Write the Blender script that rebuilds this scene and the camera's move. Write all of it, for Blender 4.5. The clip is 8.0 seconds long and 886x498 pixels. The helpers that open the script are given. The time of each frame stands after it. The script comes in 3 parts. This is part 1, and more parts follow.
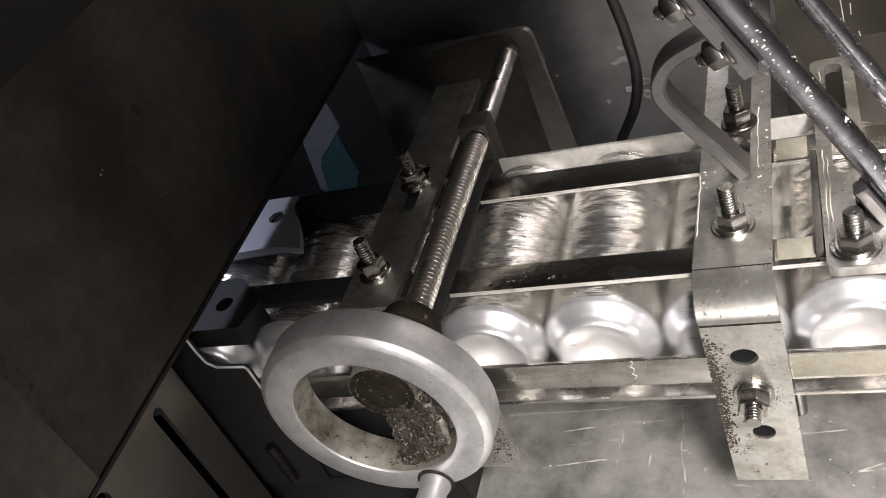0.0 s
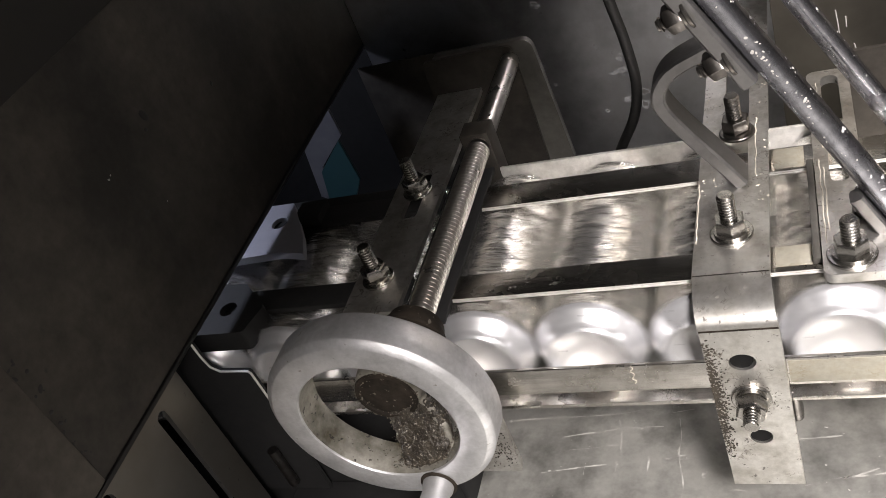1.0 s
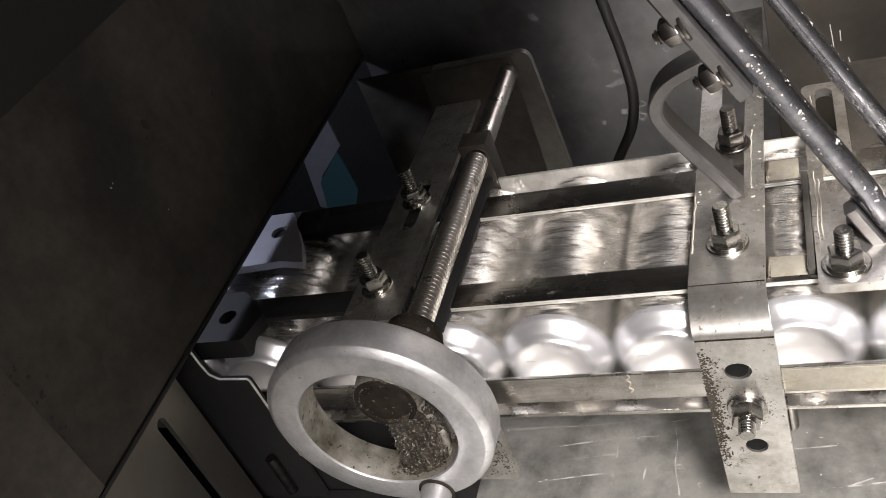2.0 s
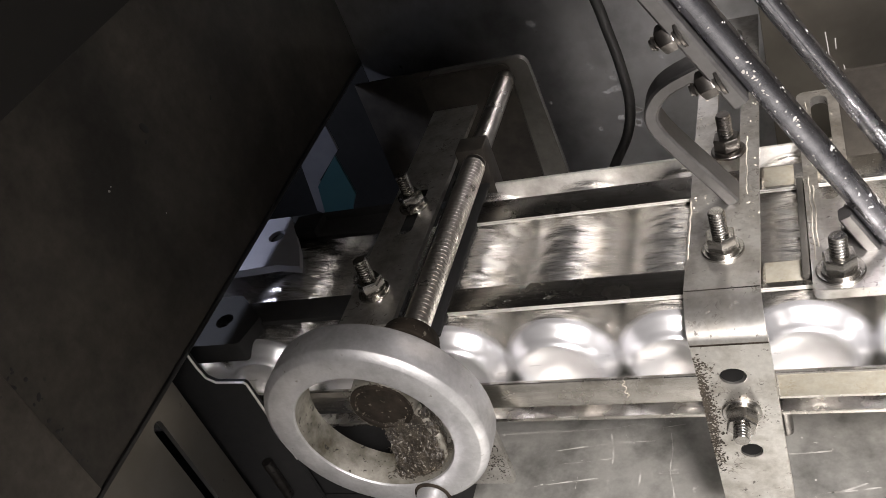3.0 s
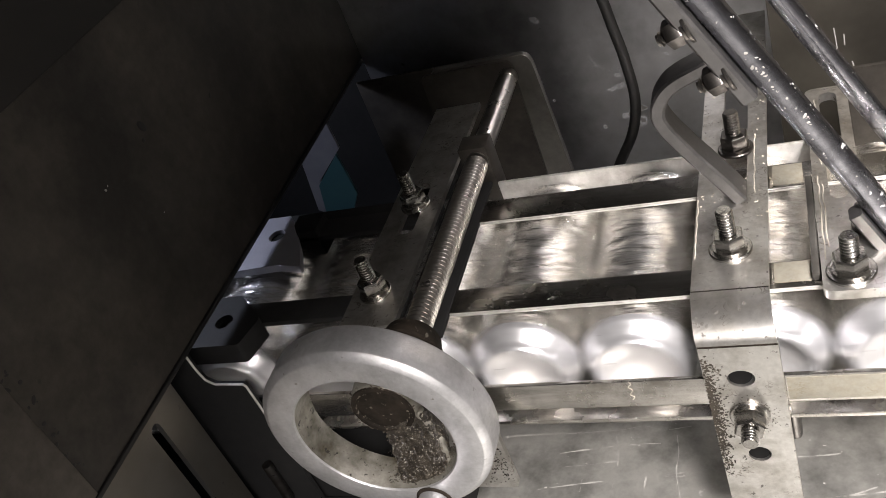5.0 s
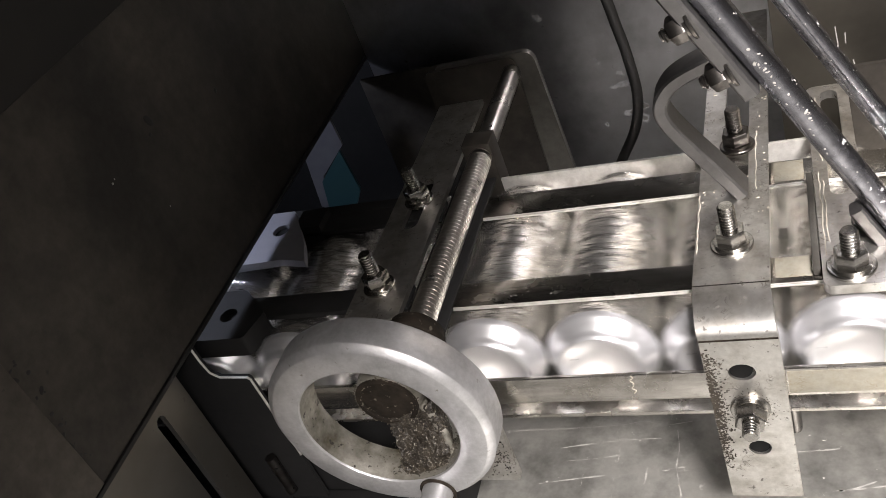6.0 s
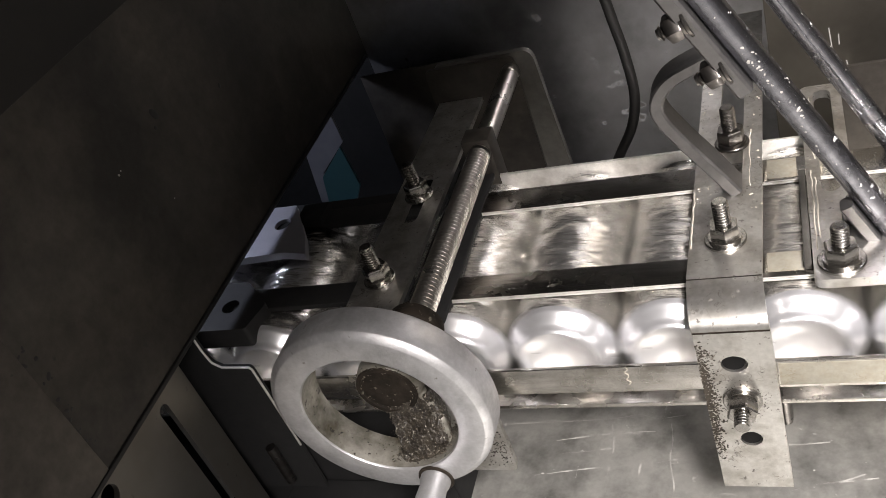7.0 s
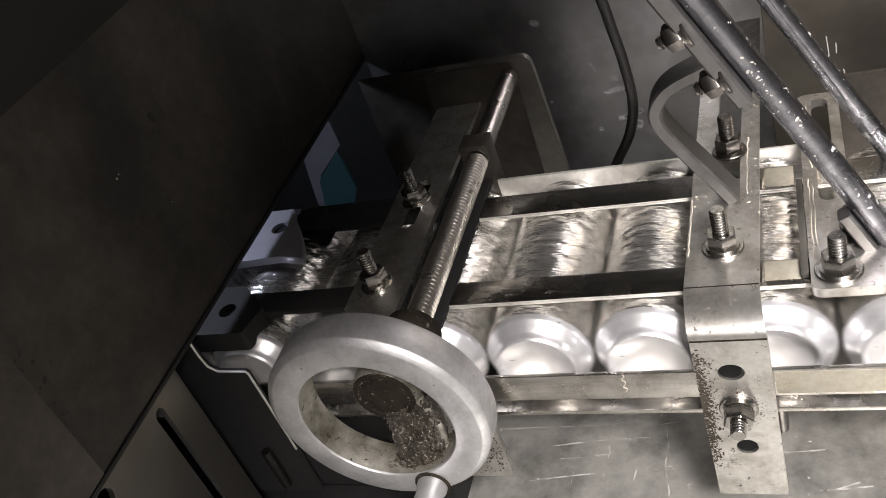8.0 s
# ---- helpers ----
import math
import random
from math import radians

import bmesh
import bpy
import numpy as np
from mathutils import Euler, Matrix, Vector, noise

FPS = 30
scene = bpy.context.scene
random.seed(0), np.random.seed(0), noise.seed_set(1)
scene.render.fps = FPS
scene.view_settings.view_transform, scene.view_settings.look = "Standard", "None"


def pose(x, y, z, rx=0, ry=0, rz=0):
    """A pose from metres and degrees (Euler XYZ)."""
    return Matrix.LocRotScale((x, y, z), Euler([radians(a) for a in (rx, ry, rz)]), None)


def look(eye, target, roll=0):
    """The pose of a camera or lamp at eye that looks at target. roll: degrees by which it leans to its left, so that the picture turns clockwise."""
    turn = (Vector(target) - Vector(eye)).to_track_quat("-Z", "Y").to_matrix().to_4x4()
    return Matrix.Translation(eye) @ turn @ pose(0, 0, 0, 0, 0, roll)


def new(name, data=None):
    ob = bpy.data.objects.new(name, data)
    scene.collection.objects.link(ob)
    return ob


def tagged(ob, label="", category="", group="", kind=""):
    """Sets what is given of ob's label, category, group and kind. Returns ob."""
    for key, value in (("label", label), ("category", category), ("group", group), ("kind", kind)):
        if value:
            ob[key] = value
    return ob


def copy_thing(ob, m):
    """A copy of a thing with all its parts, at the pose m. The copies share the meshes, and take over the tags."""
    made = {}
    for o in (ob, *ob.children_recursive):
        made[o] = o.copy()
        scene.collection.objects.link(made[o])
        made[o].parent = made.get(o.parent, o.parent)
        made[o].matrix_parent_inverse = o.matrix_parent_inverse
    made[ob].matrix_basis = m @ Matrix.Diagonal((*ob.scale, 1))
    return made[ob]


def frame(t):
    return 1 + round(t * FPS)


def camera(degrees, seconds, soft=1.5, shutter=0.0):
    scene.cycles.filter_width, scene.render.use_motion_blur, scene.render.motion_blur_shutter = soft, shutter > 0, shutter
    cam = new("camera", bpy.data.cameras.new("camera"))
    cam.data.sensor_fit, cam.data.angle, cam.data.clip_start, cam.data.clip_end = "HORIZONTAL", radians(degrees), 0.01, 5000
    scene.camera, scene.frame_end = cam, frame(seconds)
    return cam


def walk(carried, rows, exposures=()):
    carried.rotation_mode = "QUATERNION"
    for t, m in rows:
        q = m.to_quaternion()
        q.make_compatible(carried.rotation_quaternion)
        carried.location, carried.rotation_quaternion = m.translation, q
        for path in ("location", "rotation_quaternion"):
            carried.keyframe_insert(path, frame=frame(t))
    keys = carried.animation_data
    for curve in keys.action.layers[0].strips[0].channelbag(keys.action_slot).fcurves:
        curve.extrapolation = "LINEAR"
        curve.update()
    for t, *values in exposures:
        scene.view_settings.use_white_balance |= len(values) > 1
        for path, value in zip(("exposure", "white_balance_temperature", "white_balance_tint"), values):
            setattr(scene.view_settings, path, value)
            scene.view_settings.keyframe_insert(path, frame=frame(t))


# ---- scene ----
cam = camera(51.6, 8.0, 0.8, 0.5)
PATH = [
    (0, (0.132, -0.345, 0.379), (-0.671, 1.059, -0.796), -24.8),
    (0.5, (0.132, -0.349, 0.384), (-0.664, 1.064, -0.786), -24.4),
    (1, (0.13, -0.353, 0.384), (-0.659, 1.068, -0.781), -24.1),
    (1.5, (0.13, -0.356, 0.385), (-0.654, 1.075, -0.771), -23.8),
    (3, (0.131, -0.36, 0.387), (-0.64, 1.09, -0.755), -23.0),
    (3.5, (0.129, -0.356, 0.384), (-0.644, 1.093, -0.758), -23.1),
    (4, (0.127, -0.353, 0.382), (-0.648, 1.095, -0.759), -23.1),
    (4.5, (0.128, -0.352, 0.382), (-0.649, 1.095, -0.76), -23.2),
    (6, (0.127, -0.359, 0.383), (-0.649, 1.088, -0.759), -22.9),
    (6.5, (0.128, -0.364, 0.385), (-0.647, 1.083, -0.758), -22.7),
    (7, (0.129, -0.37, 0.386), (-0.64, 1.08, -0.757), -22.3),
    (7.5, (0.129, -0.372, 0.389), (-0.631, 1.084, -0.752), -21.9),
    (8, (0.127, -0.369, 0.389), (-0.629, 1.086, -0.756), -21.6),
]
walk(cam, [(t, look(eye, target, roll)) for t, eye, target, roll in PATH])

# ---- world and light ----
world = bpy.data.worlds.new("world")
scene.world = world
world.use_nodes = True
world.node_tree.nodes["Background"].inputs["Color"].default_value = (0.9, 0.95, 1.0, 1)
world.node_tree.nodes["Background"].inputs["Strength"].default_value = 0.05


def lamp(name, eye, target, size, watts, colour, size_y=None):
    data = bpy.data.lights.new(name, "AREA")
    data.energy, data.size, data.color = watts, size, colour
    if size_y:
        data.shape, data.size_y = "RECTANGLE", size_y
    ob = new(name, data)
    ob.matrix_world = look(eye, target)
    return ob


lamp("work_lamp", (0.62, -1.00, 1.20), (0.08, 0.02, 0.0), 0.28, 54.5, (1.0, 0.925, 0.885))
lamp("hall_light", (0.9, -1.3, 2.3), (0.1, 0.0, 0.0), 1.3, 70.0, (1.0, 0.945, 0.955), 0.8)
# Unseen fill lamp at the back, added for glints on level steel.
lamp("strip_light", (0.12, 0.335, 0.30), (0.13, -0.10, -0.05), 0.18, 0.06, (1.0, 0.93, 0.84), 0.05)
lamp("inlet_light", (-0.45, 0.10, 0.235), (-0.235, 0.07, 0.035), 0.06, 0.78, (0.78, 0.82, 1.0))
scene.view_settings.exposure = 0.09


# ---- materials ----
def material(name, base, metal=0.0, rough=0.5, spread=0.12, grain=60.0, stain=None, stain_scale=8.0, stain_amount=0.5, bump=0.15,
             stretch=(1, 1, 1), bump_scale=None, bump_depth=0.0006, specks=None, speck_scale=220.0, speck_amount=0.35, veins=None, vein_scale=90.0, vein_cover=0.5, shift=False, gloss=0.5):
    """A surface with fine grain, broad stains and, where wanted, small specks."""
    m = bpy.data.materials.new(name)
    m.use_nodes = True
    nt = m.node_tree
    bsdf = nt.nodes["Principled BSDF"]

    def node(kind, **values):
        n = nt.nodes.new(kind)
        for k, v in values.items():
            n.inputs[k].default_value = v
        return n

    def link(a, b):
        nt.links.new(a, b)

    co = node("ShaderNodeTexCoord")
    mp = node("ShaderNodeMapping")
    mp.inputs["Scale"].default_value = stretch
    place = co.outputs["Object"]
    if shift:
        info = node("ShaderNodeObjectInfo")
        offset = node("ShaderNodeVectorMath")
        offset.operation = "MULTIPLY_ADD"
        offset.inputs[1].default_value = (3.1, 2.3, 1.7)
        link(info.outputs["Random"], offset.inputs[0])
        link(place, offset.inputs[2])
        place = offset.outputs["Vector"]
    link(place, mp.inputs["Vector"])
    fine = node("ShaderNodeTexNoise", Scale=grain, Detail=6.0, Roughness=0.65)
    link(mp.outputs["Vector"], fine.inputs["Vector"])
    broad = node("ShaderNodeTexNoise", Scale=stain_scale, Detail=5.0, Roughness=0.6)
    link(place, broad.inputs["Vector"])
    ramp = node("ShaderNodeMapRange")
    ramp.inputs["From Min"].default_value, ramp.inputs["From Max"].default_value = 0.42, 0.68
    ramp.inputs["To Max"].default_value = stain_amount
    link(broad.outputs["Fac"], ramp.inputs["Value"])
    mix = node("ShaderNodeMix")
    mix.data_type = "RGBA"
    mix.inputs["A"].default_value = (*base, 1)
    mix.inputs["B"].default_value = (*(stain or [c * 0.6 for c in base]), 1)
    link(ramp.outputs["Result"], mix.inputs["Factor"])
    colour = mix.outputs["Result"]
    vary = node("ShaderNodeMapRange")
    vary.inputs["To Min"].default_value, vary.inputs["To Max"].default_value = 1 - spread, 1 + spread
    link(fine.outputs["Fac"], vary.inputs["Value"])
    mul = node("ShaderNodeMix")
    mul.data_type, mul.blend_type = "RGBA", "MULTIPLY"
    mul.inputs["Factor"].default_value = 1.0
    link(colour, mul.inputs["A"])
    link(vary.outputs["Result"], mul.inputs["B"])
    colour = mul.outputs["Result"]
    if specks:
        dots = node("ShaderNodeTexNoise", Scale=speck_scale, Detail=3.0, Roughness=0.7)
        link(co.outputs["Object"], dots.inputs["Vector"])
        cut = node("ShaderNodeMapRange")
        cut.inputs["From Min"].default_value, cut.inputs["From Max"].default_value = 0.6 - 0.12 * speck_amount, 0.66 - 0.12 * speck_amount
        link(dots.outputs["Fac"], cut.inputs["Value"])
        dirt = node("ShaderNodeMix")
        dirt.data_type = "RGBA"
        dirt.inputs["B"].default_value = (*specks, 1)
        link(colour, dirt.inputs["A"])
        link(cut.outputs["Result"], dirt.inputs["Factor"])
        colour = dirt.outputs["Result"]
        met = node("ShaderNodeMapRange")
        met.inputs["To Min"].default_value, met.inputs["To Max"].default_value = metal, 0.0
        link(cut.outputs["Result"], met.inputs["Value"])
        link(met.outputs["Result"], bsdf.inputs["Metallic"])
    else:
        bsdf.inputs["Metallic"].default_value = metal
    if veins:
        # wavering hairlines of dried dirt, gathered in patches
        line = node("ShaderNodeTexNoise", Scale=vein_scale, Detail=2.5, Roughness=0.6, Distortion=0.6)
        link(place, line.inputs["Vector"])
        off = node("ShaderNodeMath")
        off.operation = "SUBTRACT"
        off.inputs[1].default_value = 0.5
        link(line.outputs["Fac"], off.inputs[0])
        gap = node("ShaderNodeMath")
        gap.operation = "ABSOLUTE"
        link(off.outputs[0], gap.inputs[0])
        thin = node("ShaderNodeMapRange")
        thin.inputs["From Min"].default_value, thin.inputs["From Max"].default_value = 0.010, 0.024
        thin.inputs["To Min"].default_value, thin.inputs["To Max"].default_value = 1.0, 0.0
        link(gap.outputs[0], thin.inputs["Value"])
        patch = node("ShaderNodeTexNoise", Scale=vein_scale * 0.33, Detail=2.0)
        link(place, patch.inputs["Vector"])
        where = node("ShaderNodeMapRange")
        where.inputs["From Min"].default_value, where.inputs["From Max"].default_value = 0.62 - 0.25 * vein_cover, 0.72 - 0.25 * vein_cover
        link(patch.outputs["Fac"], where.inputs["Value"])
        both = node("ShaderNodeMath")
        both.operation = "MULTIPLY"
        link(thin.outputs["Result"], both.inputs[0])
        link(where.outputs["Result"], both.inputs[1])
        ink = node("ShaderNodeMix")
        ink.data_type = "RGBA"
        ink.inputs["B"].default_value = (*veins, 1)
        link(colour, ink.inputs["A"])
        link(both.outputs[0], ink.inputs["Factor"])
        colour = ink.outputs["Result"]
    bsdf.inputs["Specular IOR Level"].default_value = gloss
    link(colour, bsdf.inputs["Base Color"])
    rr = node("ShaderNodeMapRange")
    rr.inputs["To Min"].default_value, rr.inputs["To Max"].default_value = max(0.03, rough - 0.12), min(1.0, rough + 0.14)
    link(broad.outputs["Fac"], rr.inputs["Value"])
    link(rr.outputs["Result"], bsdf.inputs["Roughness"])
    if bump:
        bm_node = node("ShaderNodeBump", Strength=bump, Distance=bump_depth)
        if bump_scale:
            rel = node("ShaderNodeTexNoise", Scale=bump_scale, Detail=4.0)
            link(mp.outputs["Vector"], rel.inputs["Vector"])
            link(rel.outputs["Fac"], bm_node.inputs["Height"])
        else:
            link(fine.outputs["Fac"], bm_node.inputs["Height"])
        link(bm_node.outputs["Normal"], bsdf.inputs["Normal"])
    return m


DOME = material("lacquered_aluminium", (0.84, 0.84, 0.845), 0.7, 0.30, 0.06, 90, (0.74, 0.74, 0.73), 30, 0.5, 0.1)
NECK = material("ironed_aluminium", (0.80, 0.805, 0.83), 0.76, 0.31, 0.12, 200, (0.50, 0.50, 0.52), 60, 0.6, 0.4, bump_scale=140, shift=True)
# The darker tone patches stand in for broken reflections on the cans.
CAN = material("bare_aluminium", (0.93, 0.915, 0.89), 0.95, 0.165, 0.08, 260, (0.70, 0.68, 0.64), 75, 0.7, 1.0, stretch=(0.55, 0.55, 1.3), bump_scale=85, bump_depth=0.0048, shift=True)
# Bright tone with the glint of steel edges put into the colour.
EDGE = material("bright_glint_metal", (0.82, 0.81, 0.78), 0.75, 0.45, 0.2, 260, (0.5, 0.48, 0.45), 60, 0.8, 0.2)
RAIL = material("worn_steel", (0.66, 0.64, 0.605), 1.0, 0.25, 0.35, 260, (0.34, 0.32, 0.285), 45, 0.9, 0.35, stretch=(0.08, 1, 1))
STRAP = material("strap_steel", (0.60, 0.59, 0.565), 0.95, 0.36, 0.25, 300, (0.33, 0.31, 0.275), 60, 0.85, 0.2, bump_scale=320, specks=(0.11, 0.10, 0.09), speck_scale=190, speck_amount=-0.25, veins=(0.30, 0.28, 0.25), vein_scale=140, vein_cover=0.3)
BRIGHT = material("zinc_bolt", (0.42, 0.41, 0.39), 1.0, 0.24, 0.2, 300, (0.25, 0.23, 0.2), 90, 0.6, 0.2)
DARKBOLT = material("oily_bolt", (0.20, 0.19, 0.18), 1.0, 0.30, 0.2, 300, (0.08, 0.07, 0.06), 90, 0.8, 0.2)
WHEEL = material("cast_aluminium", (0.55, 0.552, 0.565), 0.78, 0.44, 0.2, 420, (0.36, 0.36, 0.365), 55, 0.7, 0.3, specks=(0.2, 0.19, 0.17), speck_scale=130, speck_amount=-0.55)
GRIME = material("greasy_casting", (0.05, 0.042, 0.032), 0.1, 0.5, 0.5, 180, (0.028, 0.023, 0.018), 60, 1.0, 0.8, bump_scale=260, specks=(0.022, 0.018, 0.014), speck_scale=300, speck_amount=0.5, gloss=0.3)
SPINDLE = material("thread_steel", (0.46, 0.44, 0.415), 1.0, 0.30, 0.2, 260, (0.28, 0.26, 0.24), 60, 0.6, 0.2)
PANEL = material("dull_stainless", (0.24, 0.23, 0.215), 0.95, 0.36, 0.12, 30, (0.20, 0.18, 0.15), 9, 0.7, 0.1, specks=(0.05, 0.045, 0.04), speck_scale=60, speck_amount=-0.6)
# Dark brown; on the side panel this colour also holds its shade.
SHADE = material("shaded_brown_panel", (0.034, 0.031, 0.028), 0.5, 0.42, 0.5, 110, (0.095, 0.085, 0.072), 9, 0.9, 0.12, specks=(0.02, 0.018, 0.016), speck_scale=45, speck_amount=-0.7, bump_scale=40)
PANEL_SHADE = material("panel_shade", (0.013, 0.012, 0.011), 0.3, 0.5, 0.25, 45, (0.02, 0.018, 0.016), 9, 0.8, 0.12)
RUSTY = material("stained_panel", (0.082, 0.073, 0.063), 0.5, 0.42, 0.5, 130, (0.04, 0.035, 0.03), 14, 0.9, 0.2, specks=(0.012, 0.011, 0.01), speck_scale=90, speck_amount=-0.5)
FILM = material("grey_film", (0.15, 0.15, 0.165), 0.3, 0.4, 0.1, 60, (0.10, 0.10, 0.12), 30, 0.8, 0.1)
GREY = material("grey_bar", (0.22, 0.215, 0.215), 0.9, 0.38, 0.2, 200, (0.24, 0.235, 0.23), 50, 0.7, 0.2)
DULL = material("grey_oiled_steel", (0.13, 0.125, 0.115), 0.6, 0.45, 0.4, 120, (0.085, 0.08, 0.07), 18, 0.8, 0.15)
WALL = material("satin_stainless", (0.54, 0.545, 0.57), 1.0, 0.36, 0.22, 60, (0.26, 0.26, 0.265), 16, 0.9, 0.3, bump_scale=22, bump_depth=0.003, specks=(0.06, 0.058, 0.055), speck_scale=38, speck_amount=-0.5)
BASE = material("smeared_plate", (0.43, 0.425, 0.40), 0.6, 0.40, 0.28, 90, (0.15, 0.15, 0.138), 22, 1.0, 0.2, specks=(0.62, 0.61, 0.58), speck_scale=55, speck_amount=-0.75)
# For black parts, and for surfaces that stand in for deep shade.
BLACK = material("black_steel_and_shade", (0.014, 0.014, 0.0145), 0.0, 0.72, 0.35, 120, (0.02, 0.02, 0.02), 20, 0.6, 0.15, gloss=0.2)
RUBBER = material("black_sheath", (0.008, 0.008, 0.008), 0.0, 0.4, 0.1, 120, None, 30, 0.4, 0.1)
TUBE = material("polished_tube", (0.46, 0.465, 0.51), 1.0, 0.24, 0.35, 160, (0.17, 0.17, 0.19), 60, 0.9, 0.25, bump_scale=110, specks=(0.72, 0.72, 0.7), speck_scale=120, speck_amount=-0.35)
WHITE = material("pale_metal", (0.40, 0.40, 0.45), 0.6, 0.4, 0.08, 120, (0.45, 0.45, 0.48), 30, 0.5, 0.1)
TEAL = material("teal_film", (0.03, 0.075, 0.085), 0.3, 0.35, 0.1, 60, (0.02, 0.06, 0.08), 20, 0.7, 0.1)
MARK = material("dried_splash", (0.36, 0.35, 0.33), 0.0, 0.4, 0.15, 300, (0.5, 0.48, 0.45), 120, 0.5, 0.2)
BORE = material("dirty_bore", (0.27, 0.26, 0.23), 0.5, 0.42, 0.5, 140, (0.055, 0.048, 0.028), 42, 1.0, 0.8, bump_scale=190, specks=(0.02, 0.017, 0.013), speck_scale=200, speck_amount=-0.1)
CAKED = material("caked_grease", (0.014, 0.011, 0.008), 0.0, 0.42, 0.6, 200, (0.045, 0.037, 0.027), 150, 0.9, 1.0, bump_scale=420, bump_depth=0.002, specks=(0.28, 0.265, 0.225), speck_scale=620, speck_amount=0.0, gloss=0.5)
GREASE = material("thick_grease", (0.016, 0.0135, 0.011), 0.0, 0.7, 0.3, 160, (0.035, 0.028, 0.022), 70, 0.9, 0.9, bump_scale=180, specks=(0.12, 0.11, 0.09), speck_scale=240, speck_amount=-0.3, gloss=0.06)
BROWN = material("browned_steel", (0.20, 0.185, 0.16), 0.9, 0.36, 0.15, 40, (0.13, 0.12, 0.10), 12, 0.7, 0.12)
HALL = material("hall_paint", (0.36, 0.365, 0.365), 0.0, 0.6, 0.06, 8, (0.30, 0.30, 0.30), 1.5, 0.5, 0.05)
SEAL = material("clear_sealant", (0.62, 0.58, 0.50), 0.0, 0.18, 0.1, 300, (0.5, 0.45, 0.38), 120, 0.5, 0.2)
RESIDUE = material("pale_residue", (0.39, 0.37, 0.31), 0.45, 0.4, 0.25, 260, (0.36, 0.33, 0.26), 120, 0.8, 0.3, bump_scale=300, veins=(0.32, 0.29, 0.22), vein_scale=190, vein_cover=0.45)
CRUMB = material("caked_crumbs", (0.11, 0.095, 0.072), 0.0, 0.6, 0.4, 300, (0.025, 0.02, 0.016), 170, 1.0, 0.4)
HOLE = material("hole_dark", (0.006, 0.006, 0.006), 0.0, 0.7, 0.1, 100, None, 30, 0.3, 0.0, gloss=0.15)


# ---- mesh helpers ----
def part(name, bm, mat, parent=None, label="", smooth=True, m=None):
    bmesh.ops.recalc_face_normals(bm, faces=bm.faces)
    if smooth:
        for f in bm.faces:
            f.smooth = True
        for e in bm.edges:
            if len(e.link_faces) == 2 and e.calc_face_angle(0) > radians(38):
                e.smooth = False
    me = bpy.data.meshes.new(name)
    bm.to_mesh(me)
    bm.free()
    me.materials.append(mat)
    ob = new(name, me)
    if parent is not None:
        ob.parent = parent
    if m is not None:
        ob.matrix_basis = m
    if label:
        ob["label"] = label
    return ob


def empty(name, m, label, category, group="", kind=""):
    ob = new(name)
    ob.empty_display_size = 0.01
    ob.matrix_basis = m
    return tagged(ob, label, category, group, kind)


def box(x0, x1, y0, y1, z0, z1, bevel=0.0):
    bm = bmesh.new()
    bmesh.ops.create_cube(bm, size=1, matrix=Matrix.Translation(((x0 + x1) / 2, (y0 + y1) / 2, (z0 + z1) / 2)) @ Matrix.Diagonal((x1 - x0, y1 - y0, z1 - z0, 1)))
    if bevel:
        bmesh.ops.bevel(bm, geom=bm.edges[:], offset=bevel, segments=2, affect="EDGES", profile=0.5)
    return bm


def lathe(profile, n=32, closed=False):
    """Turns (radius, height) pairs round z."""
    bm = bmesh.new()
    rings = []
    for r, h in profile:
        if r < 1e-6:
            rings.append([bm.verts.new((0, 0, h))])
        else:
            rings.append([bm.verts.new((r * math.cos(2 * math.pi * i / n), r * math.sin(2 * math.pi * i / n), h)) for i in range(n)])
    pairs = list(zip(rings, rings[1:] + rings[:1])) if closed else list(zip(rings, rings[1:]))
    for a, b in pairs:
        for i in range(n):
            j = (i + 1) % n
            if len(a) == 1 and len(b) == 1:
                continue
            if len(a) == 1:
                bm.faces.new((a[0], b[i], b[j]))
            elif len(b) == 1:
                bm.faces.new((a[i], a[j], b[0]))
            else:
                bm.faces.new((a[i], a[j], b[j], b[i]))
    return bm


def threaded(r, length, pitch, depth, n=20, chamfer=True, lo=0.0):
    prof = [(0, lo), (r - depth, lo)]
    k = int(length / pitch)
    for i in range(k):
        h = lo + i * pitch
        prof += [(r - depth, h + 0.1 * pitch), (r, h + 0.42 * pitch), (r, h + 0.58 * pitch), (r - depth, h + 0.9 * pitch)]
    top = lo + k * pitch
    prof += [(r - depth, top), (r - depth, top + 0.4 * pitch), (0, top + 0.4 * pitch)]
    return lathe(prof, n)


def hexagon(across, height, hole=0.0, z=0.0):
    """A nut or bolt head with chamfered corners."""
    bm = bmesh.new()
    r = across / math.sqrt(3)
    rings = []
    for rr, h in ((r * 0.93, 0), (r, 0.09 * height), (r, 0.88 * height), (r * 0.91, height)):
        rings.append([bm.verts.new((rr * math.cos(i * math.pi / 3), rr * math.sin(i * math.pi / 3), z + h)) for i in range(6)])
    for a, b in zip(rings, rings[1:]):
        for i in range(6):
            bm.faces.new((a[i], a[(i + 1) % 6], b[(i + 1) % 6], b[i]))
    bm.faces.new(rings[0])
    bm.faces.new(rings[-1])
    return bm


